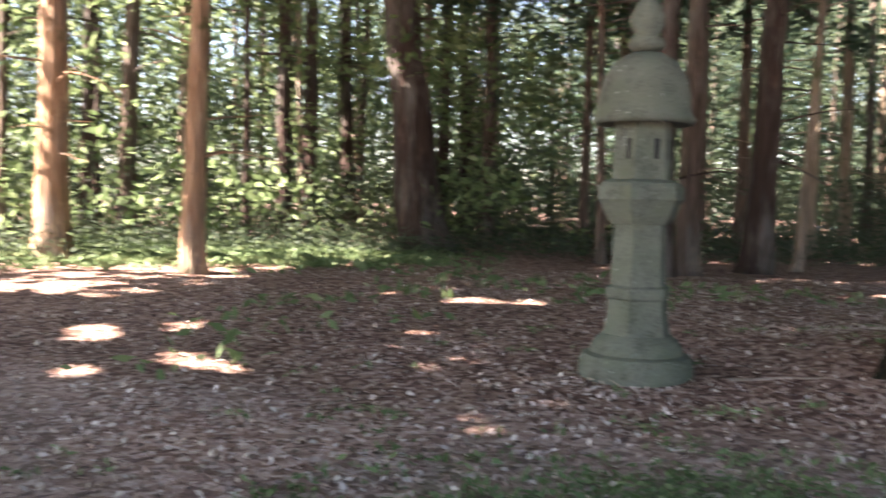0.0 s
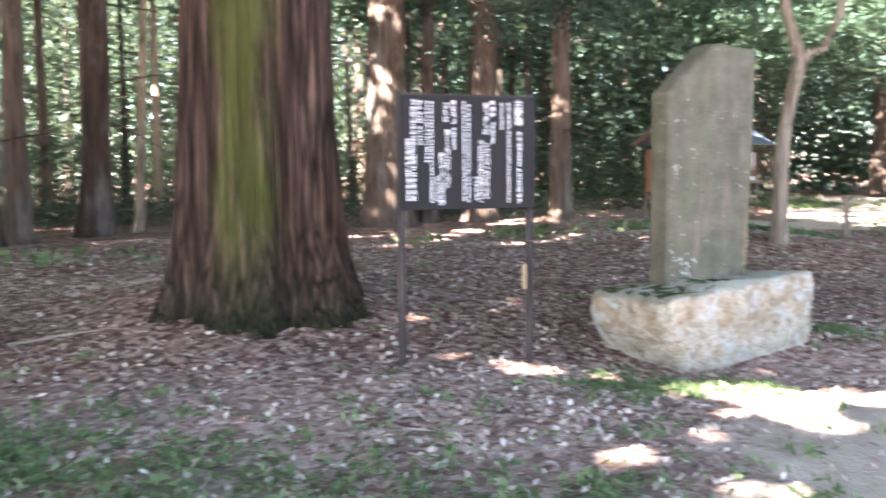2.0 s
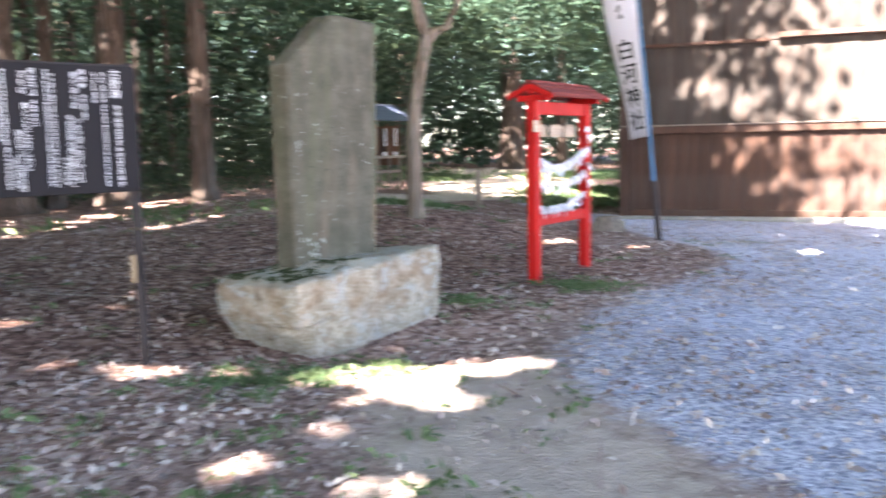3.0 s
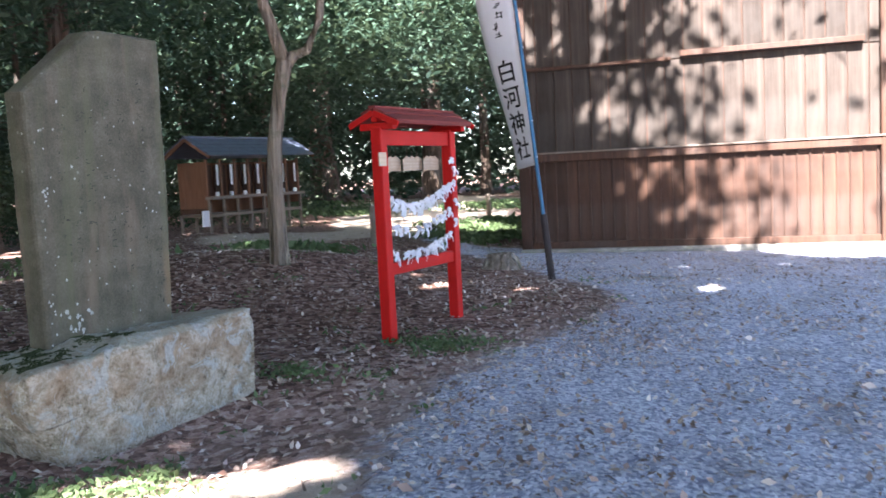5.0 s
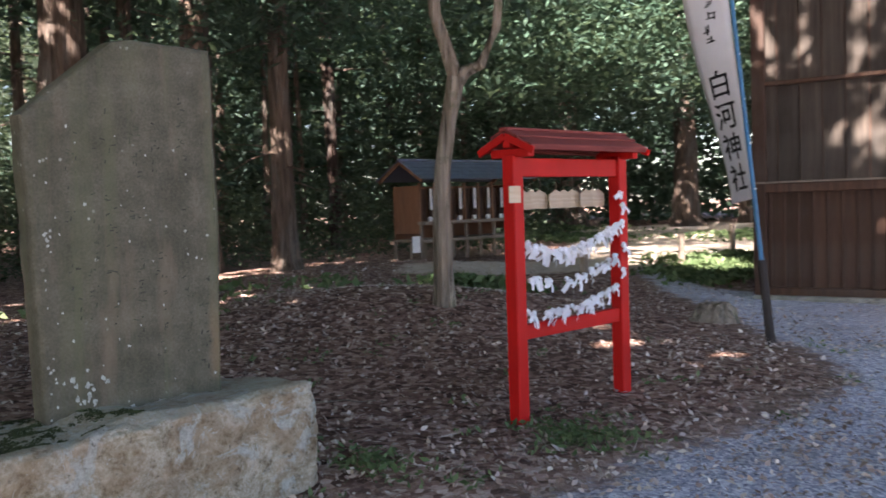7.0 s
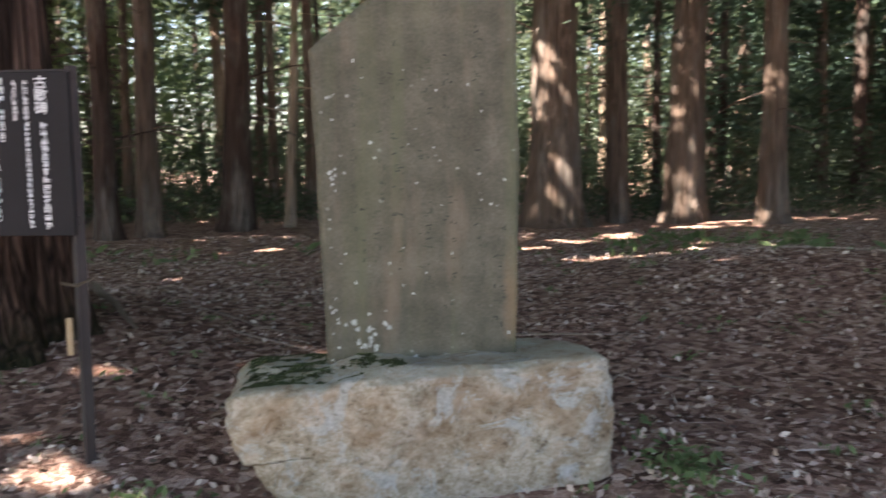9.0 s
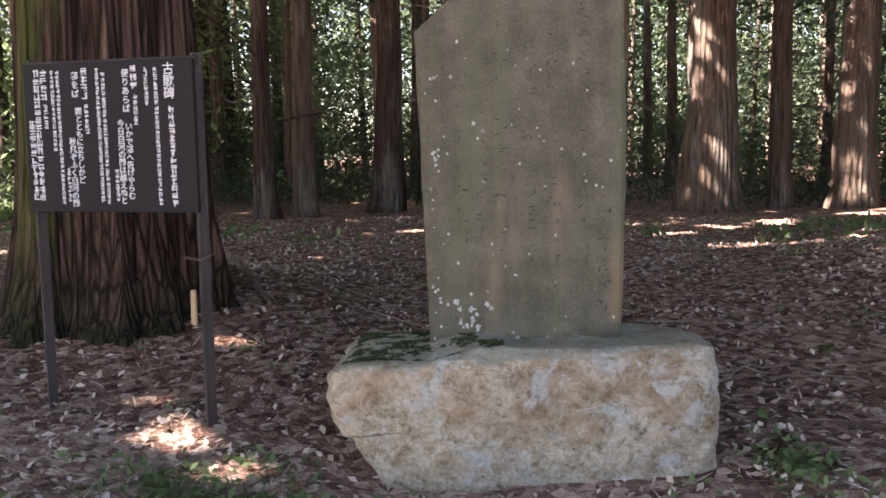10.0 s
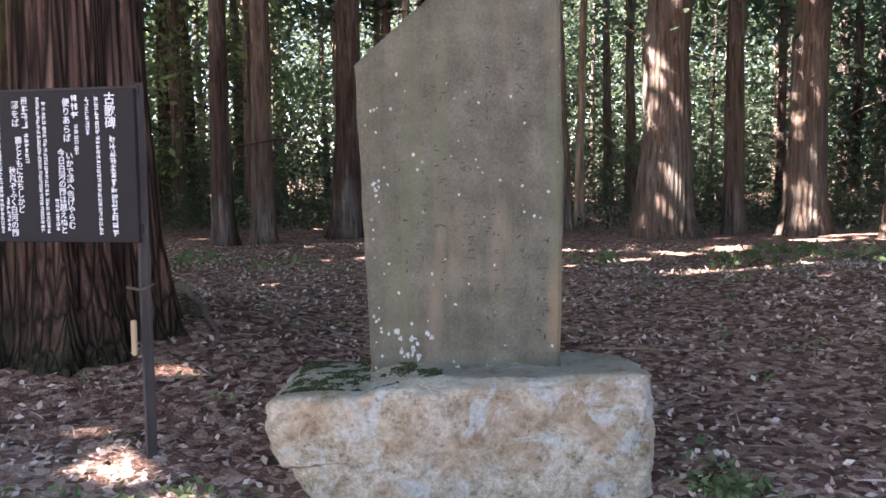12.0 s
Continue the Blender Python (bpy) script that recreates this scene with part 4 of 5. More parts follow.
def tree(x, y, dia, mat, seed, tall=17.0, lean=(0, 0), flare=1.5, label="tall straight cedar tree with rough brown bark", crown=None, twigs=4, low=4.5, crown_mat=None, crown_n=2600, sides=16):
    rng = random.Random(seed)
    z0 = ground_at(x, y)
    t = thing("tree", (x, y, z0), 0, label, "tree")
    r = dia / 2
    prof = [(r * flare * 1.12, -0.25), (r * flare, 0.0), (r * (1 + (flare - 1) * 0.55), 0.22), (r * (1 + (flare - 1) * 0.22), 0.6), (r * 1.04, 1.2)]
    z = 2.0
    while z < tall:
        prof.append((max(0.03, r * (1 - 0.75 * z / tall)), z))
        z += 0.8
    wob = [(rng.uniform(-1, 1) * 0.05 * dia, rng.uniform(-1, 1) * 0.05 * dia) for _ in prof]
    ph = rng.uniform(0, 6)

    def centre(i):
        h = max(0, prof[i][1])
        return (lean[0] * h + wob[i][0], lean[1] * h + wob[i][1])

    def squash(a, i):
        k = max(0.0, 1 - prof[i][1] / 1.0) if prof[i][1] < 1.0 else 0.0
        return 1 + 0.12 * k * math.sin(5 * a + ph) + 0.045 * math.sin(5 * a + ph + 0.35 * i) + 0.03 * math.sin(9 * a + ph - 0.2 * i)

    part("trunk", rings(prof, sides, 0.02, seed, True, centre, squash), mat, t, "", True)
    for _ in range(twigs):
        h = rng.uniform(1.6, 6.0)
        a = rng.uniform(0, 2 * math.pi)
        bm, pts = limb((lean[0] * h, lean[1] * h, h), (math.cos(a), math.sin(a), rng.uniform(-0.1, 0.5)), rng.uniform(0.6, 2.2), 0.012 + 0.018 * dia, rng, 5)
        part("limb", bm, mat, t)
    for k in range(5 if crown_n else 1):
        h = rng.uniform(low, tall * 0.8)
        a = rng.uniform(0, 2 * math.pi)
        bm, pts = limb((lean[0] * h, lean[1] * h, h), (math.cos(a), math.sin(a), 0.2), rng.uniform(1.4, 2.6), 0.05, rng, 5)
        part("limb", bm, mat, t)
    if crown_n:
        g = np.random.default_rng(seed)
        k = 42
        hh = g.uniform(low, tall + 0.6, k)
        spread = (2.6 * (1 - (hh - low) / (tall + 2 - low)) + 0.4) * dia ** 0.25
        aa = g.uniform(0, 2 * np.pi, k)
        rr = spread * np.sqrt(g.uniform(0.1, 1, k))
        c = np.stack([lean[0] * hh + rr * np.cos(aa), lean[1] * hh + rr * np.sin(aa), hh], 1)
        per = crown_n // k
        p = np.repeat(c, per, 0) + g.normal(size=(k * per, 3)) * np.array([0.5, 0.5, 0.22])
        cr = new("crown", leaf_mesh("crown", p, 0.15, g, crown_mat or LEAF_CEDAR, 0.2, 2.0))
        cr.parent = t
    return t


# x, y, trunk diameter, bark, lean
TREES = [(-16.1, 12.1, 0.58, SUNLIT_BARK, (0.02, 0)), (-12.8, 11.2, 0.36, SUNLIT_BARK, (0.025, 0.0)), (-10.2, 23.2, 0.40, CEDAR, (0, 0)),
         (-7.3, 21.0, 0.26, CEDAR, (0.01, 0)), (-4.94, 15.3, 0.42, CEDAR, (0.005, 0)), (-5.41, 14.5, 0.38, CEDAR_DARK, (0, 0)), (-2.72, 17.15, 0.19, PALE_BARK, (0.05, 0)),
         (-6.65, 17.7, 0.22, CEDAR, (-0.03, 0)), (-6.6, 28.5, 0.30, CEDAR, (0.01, 0)), (0.72, 18.5, 0.24, CEDAR, (-0.04, 0)), (0.98, 19.4, 0.20, PALE_BARK, (0.02, 0)),
         (2.6, 16.6, 1.0, CEDAR, (-0.004, 0)), (4.0, 17.5, 0.38, CEDAR, (0, 0)), (5.25, 17.2, 0.76, CEDAR, (0.02, 0)), (6.4, 24.3, 0.26, CEDAR_DARK, (0, 0)), (3.2, 25.4, 0.40, CEDAR, (0, 0)),
         (6.4, 15.4, 0.48, CEDAR, (0.004, 0)), (12.9, 29.0, 0.3, CEDAR_DARK, (0, 0)), (-3.6, 16.3, 0.56, CEDAR_DARK, (0.03, 0)), (-1.6, 22.5, 0.22, PALE_BARK, (0.0, 0.0)),
         (9.4, 28.0, 0.34, CEDAR_DARK, (0.01, 0)), (15.3, 30.5, 0.36, CEDAR, (0, 0)), (-4.3, 24.0, 0.3, CEDAR, (0, 0)), (4.6, 21.5, 0.3, CEDAR, (0, 0))]
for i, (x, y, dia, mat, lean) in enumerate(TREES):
    pale = mat in (PALE_BARK, SUNLIT_BARK)
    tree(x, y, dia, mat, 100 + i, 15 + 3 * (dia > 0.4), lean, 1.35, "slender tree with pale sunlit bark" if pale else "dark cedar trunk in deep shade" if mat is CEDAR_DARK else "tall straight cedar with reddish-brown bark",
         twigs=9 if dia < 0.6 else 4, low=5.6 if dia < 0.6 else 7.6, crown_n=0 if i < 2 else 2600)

tree(-10.75, 18.4, 1.1, CEDAR_DARK, 71, 15, (-0.12, 0), 1.35, "leaning dark old tree with a swollen trunk", twigs=2, low=7)


def mossy_cedar():
    x, y = -3.03, 5.45
    t = thing("tree", (x, y, 0.14), 0, "massive old cedar with a green mossy streak and flared roots", "tree")
    prof = [(0.98, -0.3), (0.91, 0.0), (0.82, 0.2), (0.755, 0.45), (0.70, 0.8), (0.67, 1.3), (0.635, 1.9), (0.61, 2.6), (0.59, 3.5), (0.56, 5), (0.5, 8), (0.42, 11), (0.3, 14), (0.15, 18)]

    def squash(a, i):
        z = prof[i][1]
        k = max(0.0, 1 - max(z, 0) / 2.2)
        return 1 + 0.085 * k * math.sin(6 * a + 0.7) + 0.05 * k * math.sin(11 * a + 2) + 0.028 * math.sin(17 * a + z * 0.25) + 0.018 * math.sin(29 * a - z * 0.3) + 0.012 * math.sin(43 * a + 1)

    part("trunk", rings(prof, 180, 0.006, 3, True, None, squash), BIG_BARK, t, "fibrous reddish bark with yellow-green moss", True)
    g = np.random.default_rng(77)
    k = 50
    hh, aa = g.uniform(7, 18, k), g.uniform(0, 2 * np.pi, k)
    rr = g.uniform(0.6, 3.2, k)
    c = np.stack([rr * np.cos(aa), rr * np.sin(aa), hh], 1)
    p = np.repeat(c, 70, 0) + g.normal(size=(k * 70, 3)) * np.array([0.5, 0.5, 0.25])
    cr = new("crown", leaf_mesh("crown", p, 0.16, g, LEAF_CEDAR, 0.2, 2.0))
    cr.parent = t
    rng = random.Random(5)
    for _ in range(8):
        a, h = rng.uniform(0, 6.28), rng.uniform(6, 14)
        part("limb", limb((0.3 * math.cos(a), 0.3 * math.sin(a), h), (math.cos(a), math.sin(a), 0.1), 2.6, 0.09, rng, 6)[0], CEDAR, t)


def big_bark():
    k = Nodes("old_cedar_bark", 0.95, 0.15)
    n = k.noise(1.0, 8, 0.7, k.stretch(16, 16, 0.9), 0.5)
    bent = k.mix(0.06, k.co, k.add("ShaderNodeTexNoise", Scale=2.5, Detail=4.0).outputs["Color"])
    ridge = k.voronoi(1.0, k.stretch(17, 17, 0.35, bent), "Distance", "DISTANCE_TO_EDGE")
    c = k.ramp(n, (0.3, (0.014, 0.009, 0.008)), (0.48, (0.095, 0.057, 0.046)), (0.7, (0.26, 0.165, 0.13)))
    c = k.mix(k.ramp(ridge, (0.0, 0.9), (0.2, 0.0)), c, (0.010, 0.007, 0.006))
    sep = k.add("ShaderNodeSeparateXYZ")
    k.link(k.co, sep.inputs[0])
    # a streak of moss down the south-west side
    ang = k.math("ARCTAN2", sep.outputs[1], sep.outputs[0])
    off = k.math("ABSOLUTE", k.math("ADD", ang, 1.98))
    streak = k.math("SUBTRACT", k.math("ADD", 0.44, k.math("MULTIPLY", k.math("SUBTRACT", k.noise(1.0, 7, 0.7, k.stretch(6, 6, 1.3)), 0.5), 1.5)), off)
    fade = k.ramp(sep.outputs[2], (0.0, 0.15), (0.45, 0.3), (1.3, 1.0))
    c = k.mix(k.mix(1.0, k.ramp(streak, (0.0, 0.0), (0.3, 0.8)), fade, "MULTIPLY"), c, k.ramp(n, (0.3, (0.055, 0.064, 0.014)), (0.8, (0.15, 0.165, 0.048))))
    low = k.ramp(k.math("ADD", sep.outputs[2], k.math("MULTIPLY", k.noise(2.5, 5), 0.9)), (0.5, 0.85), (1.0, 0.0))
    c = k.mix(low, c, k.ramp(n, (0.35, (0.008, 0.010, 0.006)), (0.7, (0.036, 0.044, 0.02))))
    k.color(c)
    k.bump(k.math("ADD", n, k.math("MINIMUM", k.math("MULTIPLY", ridge, 4.0), 1.0)), 1.0, 0.08)
    return k.m


BIG_BARK = big_bark()
mossy_cedar()


def forked_tree():
    x, y = 4.5, 6.95
    t = thing("tree", (x, y, ground_at(x, y)), 0, "slender forked tree with pale bark", "tree")
    e = Vector((0.68, -0.73, 0))

    def along(*pairs):
        return [e * a + Vector((0, 0, z)) for a, z in pairs]

    bm = tube(along((0, -0.2), (0, 0), (0, 0.3), (0.0, 1.0), (0.03, 1.5), (0.12, 2.05), (0.22, 2.5)), [0.16, 0.135, 0.112, 0.10, 0.09, 0.085, 0.10], 14)
    tube(along((0.22, 2.45), (0.12, 2.8), (0.0, 3.2), (-0.05, 4.4), (0.08, 6.6)), [0.088, 0.076, 0.07, 0.055, 0.03], 10, bm)
    tube(along((0.22, 2.42), (0.33, 2.56), (0.5, 2.62), (0.68, 3.0), (0.78, 4.0), (0.85, 6)), [0.08, 0.072, 0.06, 0.05, 0.04, 0.02], 10, bm)
    part("trunk", bm, FORK_BARK, t, "", True)
    g = np.random.default_rng(3)
    c = np.stack([g.uniform(-1.8, 2.0, 60), g.uniform(-1.8, 2.0, 60), g.uniform(4.4, 7.6, 60)], 1)
    p = np.repeat(c, 60, 0) + g.normal(size=(3600, 3)) * np.array([0.45, 0.45, 0.25])
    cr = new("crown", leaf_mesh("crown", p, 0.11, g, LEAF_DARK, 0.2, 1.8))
    cr.parent = t


forked_tree()
for i, (x, y, dia) in enumerate(((30.5, 33.5, 1.5), (35.0, 29.5, 1.35), (26.5, 34.0, 0.5), (39.0, 29.0, 0.6))):
    tree(x, y, dia, CEDAR, 300 + i, 19, (0, 0), 1.4, "very thick cedar beside the pale path" if dia > 1 else "tall straight cedar beside the path", twigs=0, low=7.0)


# ---- woods ----
def far_trunks():
    """The trunks of the woods behind the clearing."""
    rng = random.Random(31)
    n = 0
    while n < 95:
        a, r = radians(rng.uniform(-62, 75)), rng.uniform(23, 46)
        x, y = r * math.sin(a), r * math.cos(a)
        if distance_inside(np.array([x]), np.array([y]), PATH_EDGE)[0] > -2.0 or (x > 12 and y < 24):
            continue
        dia = rng.uniform(0.18, 0.5)
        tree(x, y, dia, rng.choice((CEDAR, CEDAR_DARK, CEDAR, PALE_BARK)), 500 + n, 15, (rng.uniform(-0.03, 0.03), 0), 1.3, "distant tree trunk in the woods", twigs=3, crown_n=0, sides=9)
        n += 1


far_trunks()


def foliage(name, label, centres, per, spread, size, mat, seed, flat=0.15, long=1.7):
    g = np.random.default_rng(seed)
    p = np.repeat(centres, per, 0) + g.normal(size=(len(centres) * per, 3)) * np.array(spread)
    p = p[p[:, 2] > height(p[:, 0], p[:, 1]) + 0.03]
    ob = new(name, leaf_mesh(name, p, size, g, mat, flat, long))
    return tagged(ob, label, "foliage", kind="stuff")


def ring(g, n, a0, a1, r0, r1, z0, z1, power=1.0):
    a, r = np.radians(g.uniform(a0, a1, n)), np.sqrt(g.uniform(r0 * r0, r1 * r1, n))
    x, y = r * np.sin(a) - 1.0, r * np.cos(a)
    return np.stack([x, y, height(x, y) + z0 + (z1 - z0) * g.uniform(0, 1, n) ** power], 1)


def keep_clear(c):
    """Leaves the path, the hall and the shrine free."""
    x, y = c[:, 0], c[:, 1]
    path = distance_inside(x, y, PATH_EDGE) > -1.0
    shrine = (np.hypot(x - 11.0, y - 16.0) < 2.8) | ((x > 6.5) & (y < 17.5) & (c[:, 2] < 3.6))
    hall = (x > 9) & (y < 10)
    return c[~(path & (c[:, 2] < 5.0)) & ~shrine & ~hall]


g0 = np.random.default_rng(40)
foliage("undergrowth", "shrubs and young trees under the cedars", keep_clear(ring(g0, 1700, -65, 62, 22, 46, 0.0, 2.0, 1.4)), 85, (0.55, 0.55, 0.32), 0.085, LEAF_MID, 41)
foliage("low_shrubs", "low shrubs along the edge of the clearing", keep_clear(ring(g0, 420, -65, 38, 18.5, 24, 0.0, 0.5, 1.3)), 75, (0.5, 0.5, 0.16), 0.06, LEAF_MID, 45)
foliage("woodland_leaves", "leafy branches of the woods behind the clearing", keep_clear(ring(g0, 2300, -65, 20, 31, 54, 1.2, 13, 1.0)), 75, (0.8, 0.8, 0.35), 0.145, LEAF_MID, 42)
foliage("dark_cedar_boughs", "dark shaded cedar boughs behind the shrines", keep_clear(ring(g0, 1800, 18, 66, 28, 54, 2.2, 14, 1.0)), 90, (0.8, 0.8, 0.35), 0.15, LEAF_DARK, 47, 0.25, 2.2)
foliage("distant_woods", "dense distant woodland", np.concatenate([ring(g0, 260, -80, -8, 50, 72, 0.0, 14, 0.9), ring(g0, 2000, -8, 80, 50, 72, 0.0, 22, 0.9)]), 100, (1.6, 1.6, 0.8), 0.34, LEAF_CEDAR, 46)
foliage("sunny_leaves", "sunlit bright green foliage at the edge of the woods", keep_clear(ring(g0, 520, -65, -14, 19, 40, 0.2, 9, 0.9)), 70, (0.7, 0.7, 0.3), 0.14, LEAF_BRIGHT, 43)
foliage("cedar_boughs", "hanging bluish-green cedar boughs", keep_clear(np.concatenate([ring(g0, 160, 38, 62, 22, 34, 4.2, 10, 0.9), ring(g0, 40, 20, 38, 26, 34, 6, 10, 0.9)])), 90, (0.75, 0.75, 0.25), 0.14, LEAF_CEDAR, 44, 0.3, 2.2)

foliage("drooping_boughs", "drooping bluish-green cedar sprays above the shrines", keep_clear(np.concatenate([ring(g0, 120, 40, 60, 17, 24, 3.6, 8, 0.9), ring(g0, 60, 28, 42, 20, 27, 4.5, 9, 0.9)])), 110, (0.75, 0.75, 0.16), 0.085, LEAF_CEDAR, 48, 0.25, 3.2)
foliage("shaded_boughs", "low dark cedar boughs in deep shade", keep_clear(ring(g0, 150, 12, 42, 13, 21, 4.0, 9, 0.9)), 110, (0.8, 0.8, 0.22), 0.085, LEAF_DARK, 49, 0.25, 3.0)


# ---- canopy overhead ----
# gaps cut in the unseen canopy, each placed to throw a sun patch
SUN_SPOTS = [((-0.6, 2.35), 0.40), ((-0.2, 1.9), 0.42), ((-0.75, 1.8), 0.38), ((-1.0, 1.45), 0.30), ((0.1, 1.6), 0.27), ((0.2, 2.85), 0.2), ((-2.15, 2.0), 0.17), ((-2.2, 1.4), 0.18), ((-1.95, 0.65), 0.2), ((-1.95, 3.9), 0.24), ((-1.6, 3.4), 0.25), ((-1.2, 3.05), 0.22),
             ((4.65, 2.3), 0.16), ((2.4, 10.2), 0.4), ((3.2, 10.45), 0.45), ((4.0, 10.9), 0.3), ((0.8, 11.4), 0.3), ((1.6, 12.0), 0.25), ((3.6, 14.2), 0.45), ((5.2, 15.6), 0.5), ((2.6, 13.2), 0.35), ((-7.7, 9.2), 0.4), ((-6.9, 9.3), 0.35), ((-9.6, 5.2), 0.32), ((-10.1, 4.4), 0.32), ((-9.1, 5.0), 0.25), ((-11.0, 6.0), 0.4), ((-10.3, 6.6), 0.3),
             ((-16.5, 13.5), 2.2), ((-14.5, 15.0), 2.0), ((-12.0, 15.5), 1.6), ((-13.5, 12.0), 0.8), ((-18.0, 11.0), 1.6), ((11.5, 2.6), 0.6), ((12.0, 1.7), 0.8), ((5.6, 9.6), 0.3), ((6.6, 10.0), 0.35), ((12.5, 9.8), 0.5), ((13.4, 10.4), 0.9), ((15.2, 11.4), 0.9), ((13.8, 13.0), 0.7), ((20.0, 17.0), 2.0), ((26.0, 20.0), 2.5), ((17.0, 15.0), 1.2)]

spot_rng = random.Random(33)
SUN_SPOTS += [((spot_rng.uniform(-2.5, -1.1), spot_rng.uniform(0.4, 2.2)), spot_rng.uniform(0.06, 0.12)) for _ in range(8)]


def canopy():
    g = np.random.default_rng(60)
    n = 7000
    c = np.stack([g.uniform(-36, 30, n), g.uniform(-28, 32, n), g.uniform(9.5, 15, n)], 1)
    # extra leaf clusters added on the sun's line to shade the monument
    m = 90
    q = np.stack([g.uniform(-0.5, 1.2, m), g.uniform(3.2, 4.0, m), g.uniform(0.8, 2.6, m)], 1)
    c[:m] = q + np.array(TO_SUN)[None, :] * g.uniform(13, 18, m)[:, None]
    # and more clusters added up-sun to shade the hall's left end
    m, e = 240, 90
    q = np.stack([g.uniform(7.5, 12.0, m), g.uniform(5.0, 10.5, m), np.zeros(m)], 1)
    c[e:e + m] = q + np.array(TO_SUN)[None, :] * g.uniform(14, 19, m)[:, None]
    p = np.repeat(c, 46, 0) + g.normal(size=(n * 46, 3)) * np.array([0.6, 0.6, 0.25])
    s = np.array(TO_SUN)
    foot = p[:, :2] - s[:2] / s[2] * p[:, 2:3]
    # the crowns close over the clearing and leave the woods around it lighter
    fx, fy = foot[:, 0], foot[:, 1]
    closed = ((fx > -11.5 - 4 * (fy < 8)) & (fx < 22) & ~((fx > 14) & (fy > 11))) | (np.hypot(fx - 11.0, fy - 16.0) < 3.5)
    keep = g.uniform(0, 1, len(p)) < np.where(closed, np.where(fx > 14, 1.0, np.clip(1 - (fy - 13.8) / 7.5, np.where(fx < 7.5, 0.85, 0.1), 1)), 0.16)
    # and are thinned to the south, to let in more sky light
    keep &= ~((fy < -2.2) & (fx < 10) & (g.uniform(0, 1, len(p)) < 0.5))
    for (cx, cy), r in SUN_SPOTS:
        d = np.hypot(foot[:, 0] - cx, foot[:, 1] - cy) / r
        keep &= (d > 1.0) & ((d > 1.35) | (g.uniform(0, 1, len(p)) < 0.5))
    # leaves left out above the court to brighten it with sky light
    keep &= ~((p[:, 1] < -8.0) & (p[:, 0] > -6.0))
    # leaves removed up-sun of the hall so that its front is lit
    a, b = np.array(HALL_A), np.array(HALL_B)
    along = (b - a) / np.linalg.norm(b - a)
    out = np.array((along[1], -along[0], 0.0))
    if out[0] > 0:
        out = -out
    k = ((p - a) @ out) / (s @ out)
    q = p - s * k[:, None]
    u, z = (q - a) @ along, q[:, 2]
    lit = (k > 0) & (u > 1.2) & (u < 9) & (z > -0.5) & (z < 7)
    open_side = smooth01((u - 2.5) / 2.0 + (z - 2.2) * 0.10)
    keep &= ~(lit & (g.uniform(0, 1, len(p)) < 0.2 + 0.77 * open_side))
    big = np.where(lit, 0.20, 0.42)[keep]
    me = leaf_mesh("canopy", p[keep], big, g, LEAF_CANOPY, 0.5, 1.5)
    tagged(new("canopy", me), "unseen high leafy canopy, shaped to cast shade and sun patches", "foliage", kind="stuff")


canopy()


# ---- ground cover ----
def litter():
    g = np.random.default_rng(70)
    for name, n, size, curl, mat, text in (("fallen_leaves", 130000, 0.031, 0.55, DRY, "scattered dry brown fallen leaves"), ("large_leaves", 3500, 0.045, 0.6, DRY, "larger curled dry leaves on the ground"), ("pale_leaves", 24000, 0.034, 0.5, BLEACHED, "pale bleached leaves scattered over litter and gravel")):
        x, y = g.uniform(-13, 12, n), g.uniform(-1.5, 15, n)
        near = np.clip(1.3 - np.hypot(x + 1, y - 2) / 14, 0.12, 1)
        gr = distance_inside(x, y, GRAVEL_EDGE)
        patch = 0.55 + 0.45 * np.sin(1.9 * x + 1.1 * np.sin(1.3 * y)) * np.cos(1.6 * y - 0.8 * x)
        prob = near * np.where(gr > 1.2, 0.6, 1.0) * (patch if mat is DRY else 0.8) * np.where(distance_inside(x, y, WORN_EDGE) > 0, 0.3, 1.0) * (1 - (0.35 if mat is DRY else 0.6) * smooth01((y - 2.5) / 3.0))
        k = g.uniform(0, 1, n) < prob
        x, y = x[k], y[k]
        p = np.stack([x, y, height(x, y) + size * 0.28 + 0.005], 1)
        nor = np.tile(np.array([0, 0, 1.0]), (len(p), 1)) + g.normal(size=(len(p), 3)) * curl * 0.6
        tagged(new(name, leaf_mesh(name, p, size, g, mat, 0.0, 1.6, nor)), text, "leaves", kind="stuff")
    # fine twigs and needles
    n = 2600
    x, y = g.uniform(-8, 7, n), g.uniform(0, 12, n)
    k = distance_inside(x, y, GRAVEL_EDGE) < 0.2
    x, y = x[k], y[k]
    p = np.stack([x, y, height(x, y) + 0.014], 1)
    nor = np.tile(np.array([0, 0, 1.0]), (len(p), 1))
    tagged(new("twigs", leaf_mesh("twigs", p, 0.013, g, DRY, 0.0, 14.0, nor)), "thin dry twigs strewn over the litter", "twigs", kind="stuff")


litter()


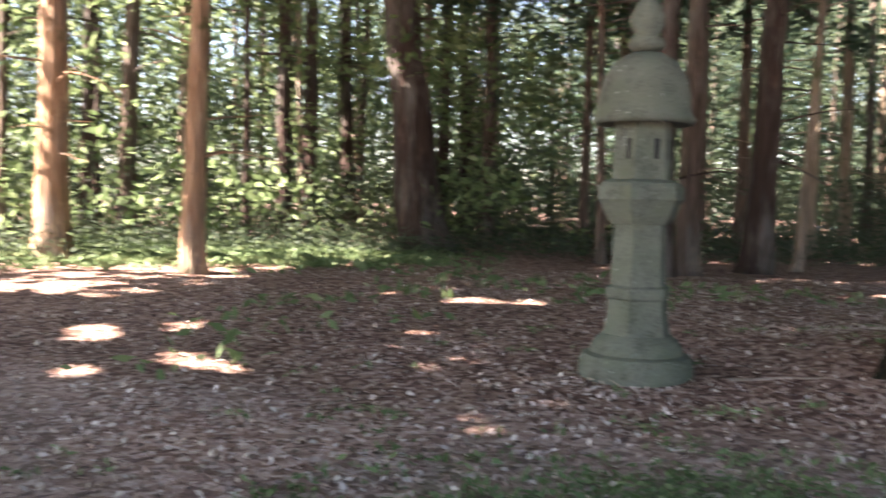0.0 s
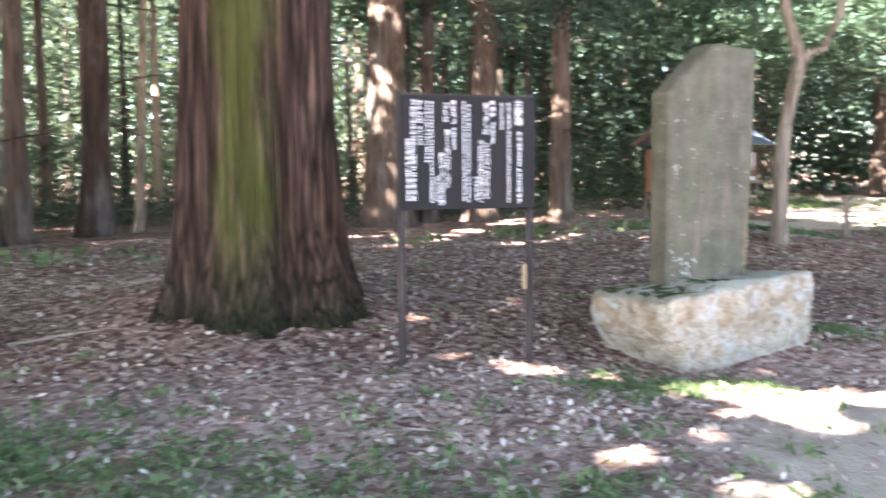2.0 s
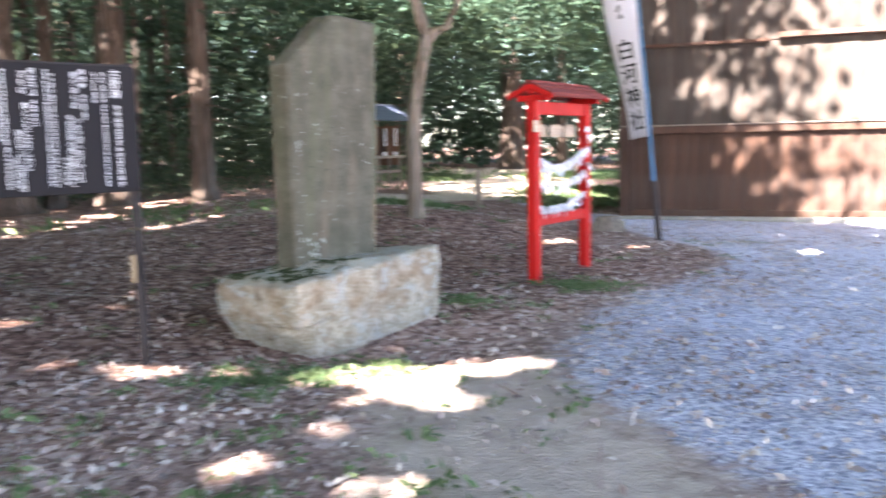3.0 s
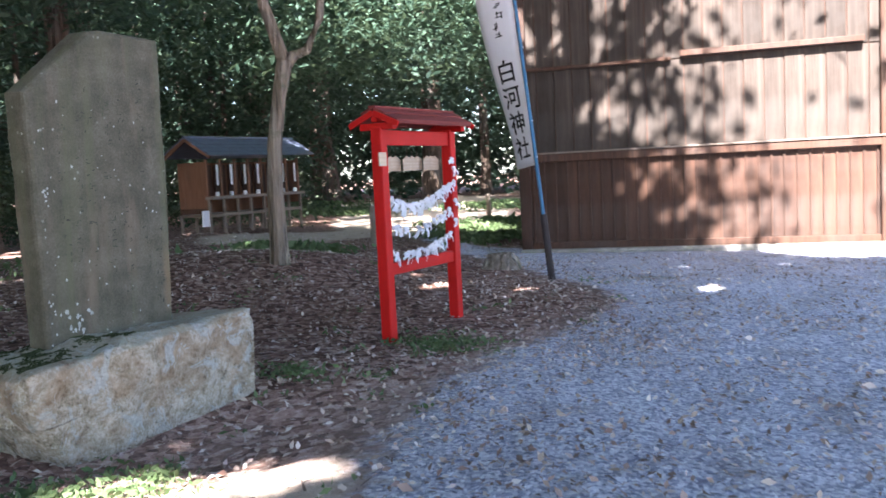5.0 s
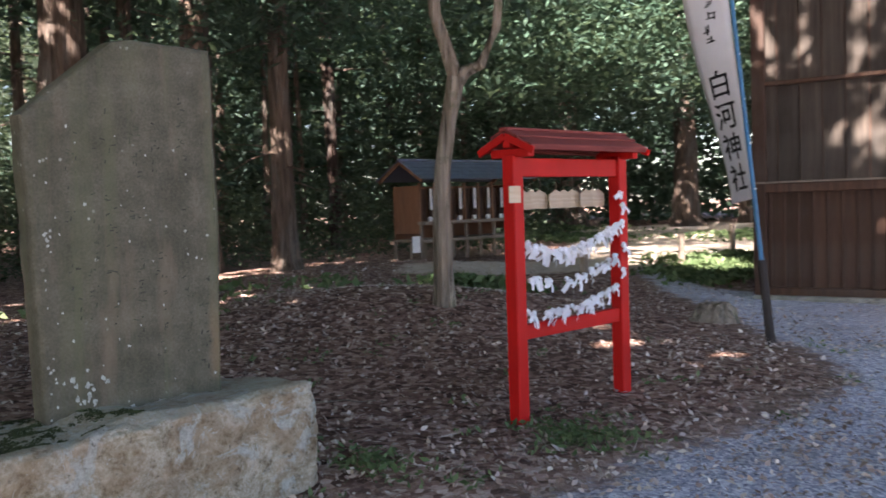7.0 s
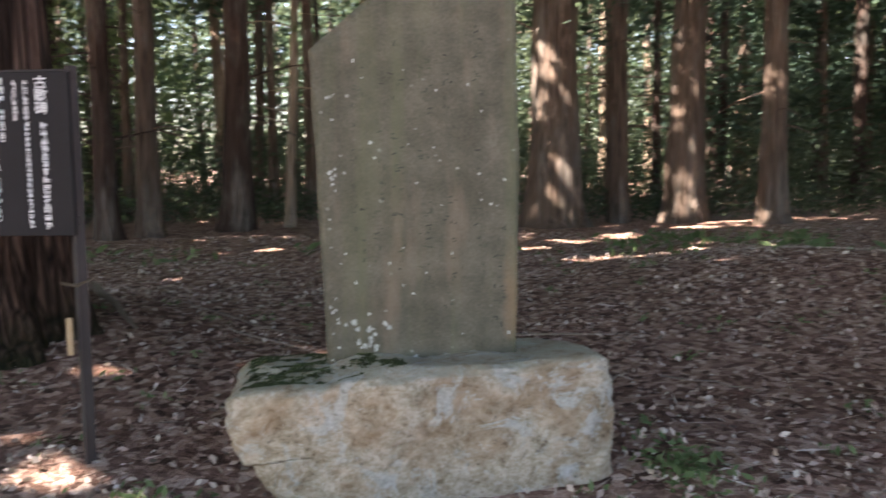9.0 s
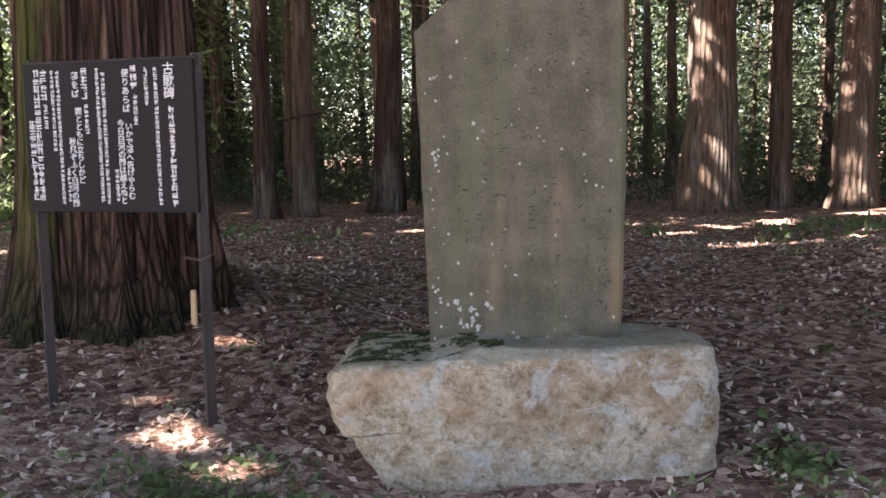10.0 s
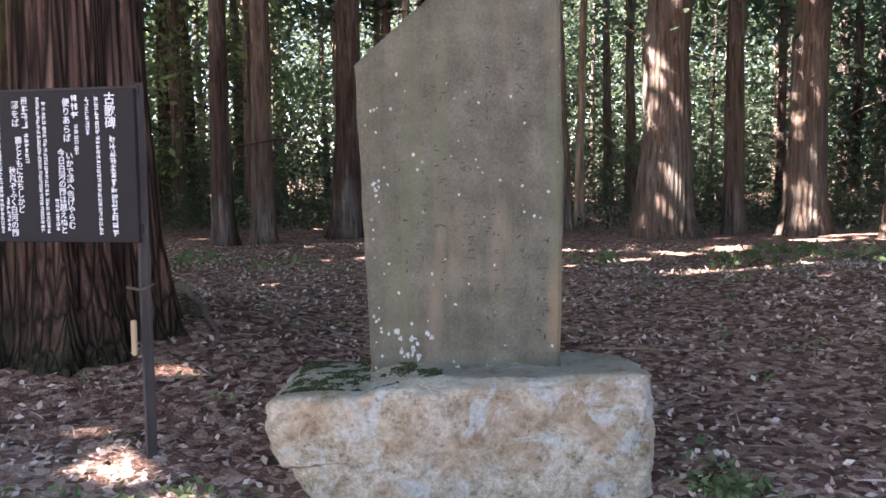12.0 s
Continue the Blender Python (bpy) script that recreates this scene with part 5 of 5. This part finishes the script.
def weeds():
    g = np.random.default_rng(80)
    c = []
    for (cx, cy), r in GREENS:
        k = int(110 * min(r, 3.2) ** 1.5) + 25
        c.append(np.stack([g.normal(cx, r * 0.55, k), g.normal(cy, r * 0.55, k)], 1))
    c.append(np.stack([g.uniform(-10, 6, 260), g.uniform(0.5, 13, 260)], 1))
    c.append(np.stack([g.normal(1.55, 0.10, 26), g.normal(3.35, 0.18, 26)], 1))
    c = np.concatenate(c)
    c = c[(distance_inside(c[:, 0], c[:, 1], GRAVEL_EDGE) < 0.35) | (c[:, 0] > 11)]
    far = np.hypot(c[:, 0], c[:, 1] - 2) > 9
    per = 9
    p = np.repeat(c, per, 0) + g.normal(size=(len(c) * per, 2)) * np.repeat(np.where(far, 0.22, 0.06), per)[:, None]
    z = height(p[:, 0], p[:, 1]) + g.uniform(0.005, 0.05, len(p)) * np.repeat(np.where(far, 3.5, 1.0), per)
    size = np.repeat(np.where(far, 0.09, 0.03), per)
    tagged(new("weeds", leaf_mesh("weeds", np.column_stack([p, z]), size, g, GRASS, 0.1, 2.0)), "low green weeds and seedlings on the forest floor", "weeds", kind="stuff")


weeds()


def stakes():
    for x, y, h in ((9.8, 10.35, 0.72), (13.1, 11.0, 0.72), (17.8, 13.4, 0.75)):
        t = thing("path_stake", (x, y, ground_at(x, y)), 0, "weathered wooden stake beside the path", "stake", "stakes along the path")
        part("shaft", rings([(0.075, -0.1), (0.07, 0.4), (0.068, h), (0.05, h + 0.02)], 10, 0.03, 2), GREY_WOOD, t)


stakes()


def fallen_branches():
    rng = random.Random(14)
    spots = [((-2.7, 6.75), (-1.88, 5.6), 0.032), ((-1.75, 6.7), (-0.75, 6.0), 0.012), ((-1.3, 6.05), (-0.55, 5.55), 0.010), ((1.25, 4.6), (1.6, 5.1), 0.01), ((3.4, 11.6), (3.9, 12.2), 0.02), ((1.8, 5.0), (2.3, 4.7), 0.008), ((-3.6, 3.6), (-3.2, 4.0), 0.012), ((-5.0, 5.4), (-4.3, 5.3), 0.012), ((0.9, 6.2), (1.9, 6.0), 0.01)]
    for (ax, ay), (bx, by), r in spots:
        pts = []
        for i in range(6):
            u = i / 5
            x, y = ax + (bx - ax) * u + rng.uniform(-0.03, 0.03), ay + (by - ay) * u + rng.uniform(-0.03, 0.03)
            pts.append((x, y, ground_at(x, y) + r * 0.8 + (0.06 * (1 - u) if r > 0.02 else 0)))
        ob = part("fallen_branch", tube(pts, [r, r, r * 0.9, r * 0.8, r * 0.7, r * 0.4], 6), GREY_WOOD, None, "dry broken branch lying on the leaf litter")
        tagged(ob, category="branch", group="fallen branches")
    # an old cut stump beside the rack
    t = thing("tree_stump", (7.6, 5.75, ground_at(7.6, 5.75)), 0, "low rotten tree stump among dry leaves", "stump")
    part("wood", rings([(0.34, -0.05), (0.27, 0.06), (0.22, 0.15), (0.17, 0.22), (0.08, 0.15), (0.03, 0.10)], 16, 0.16, 4), FORK_BARK, t)


fallen_branches()
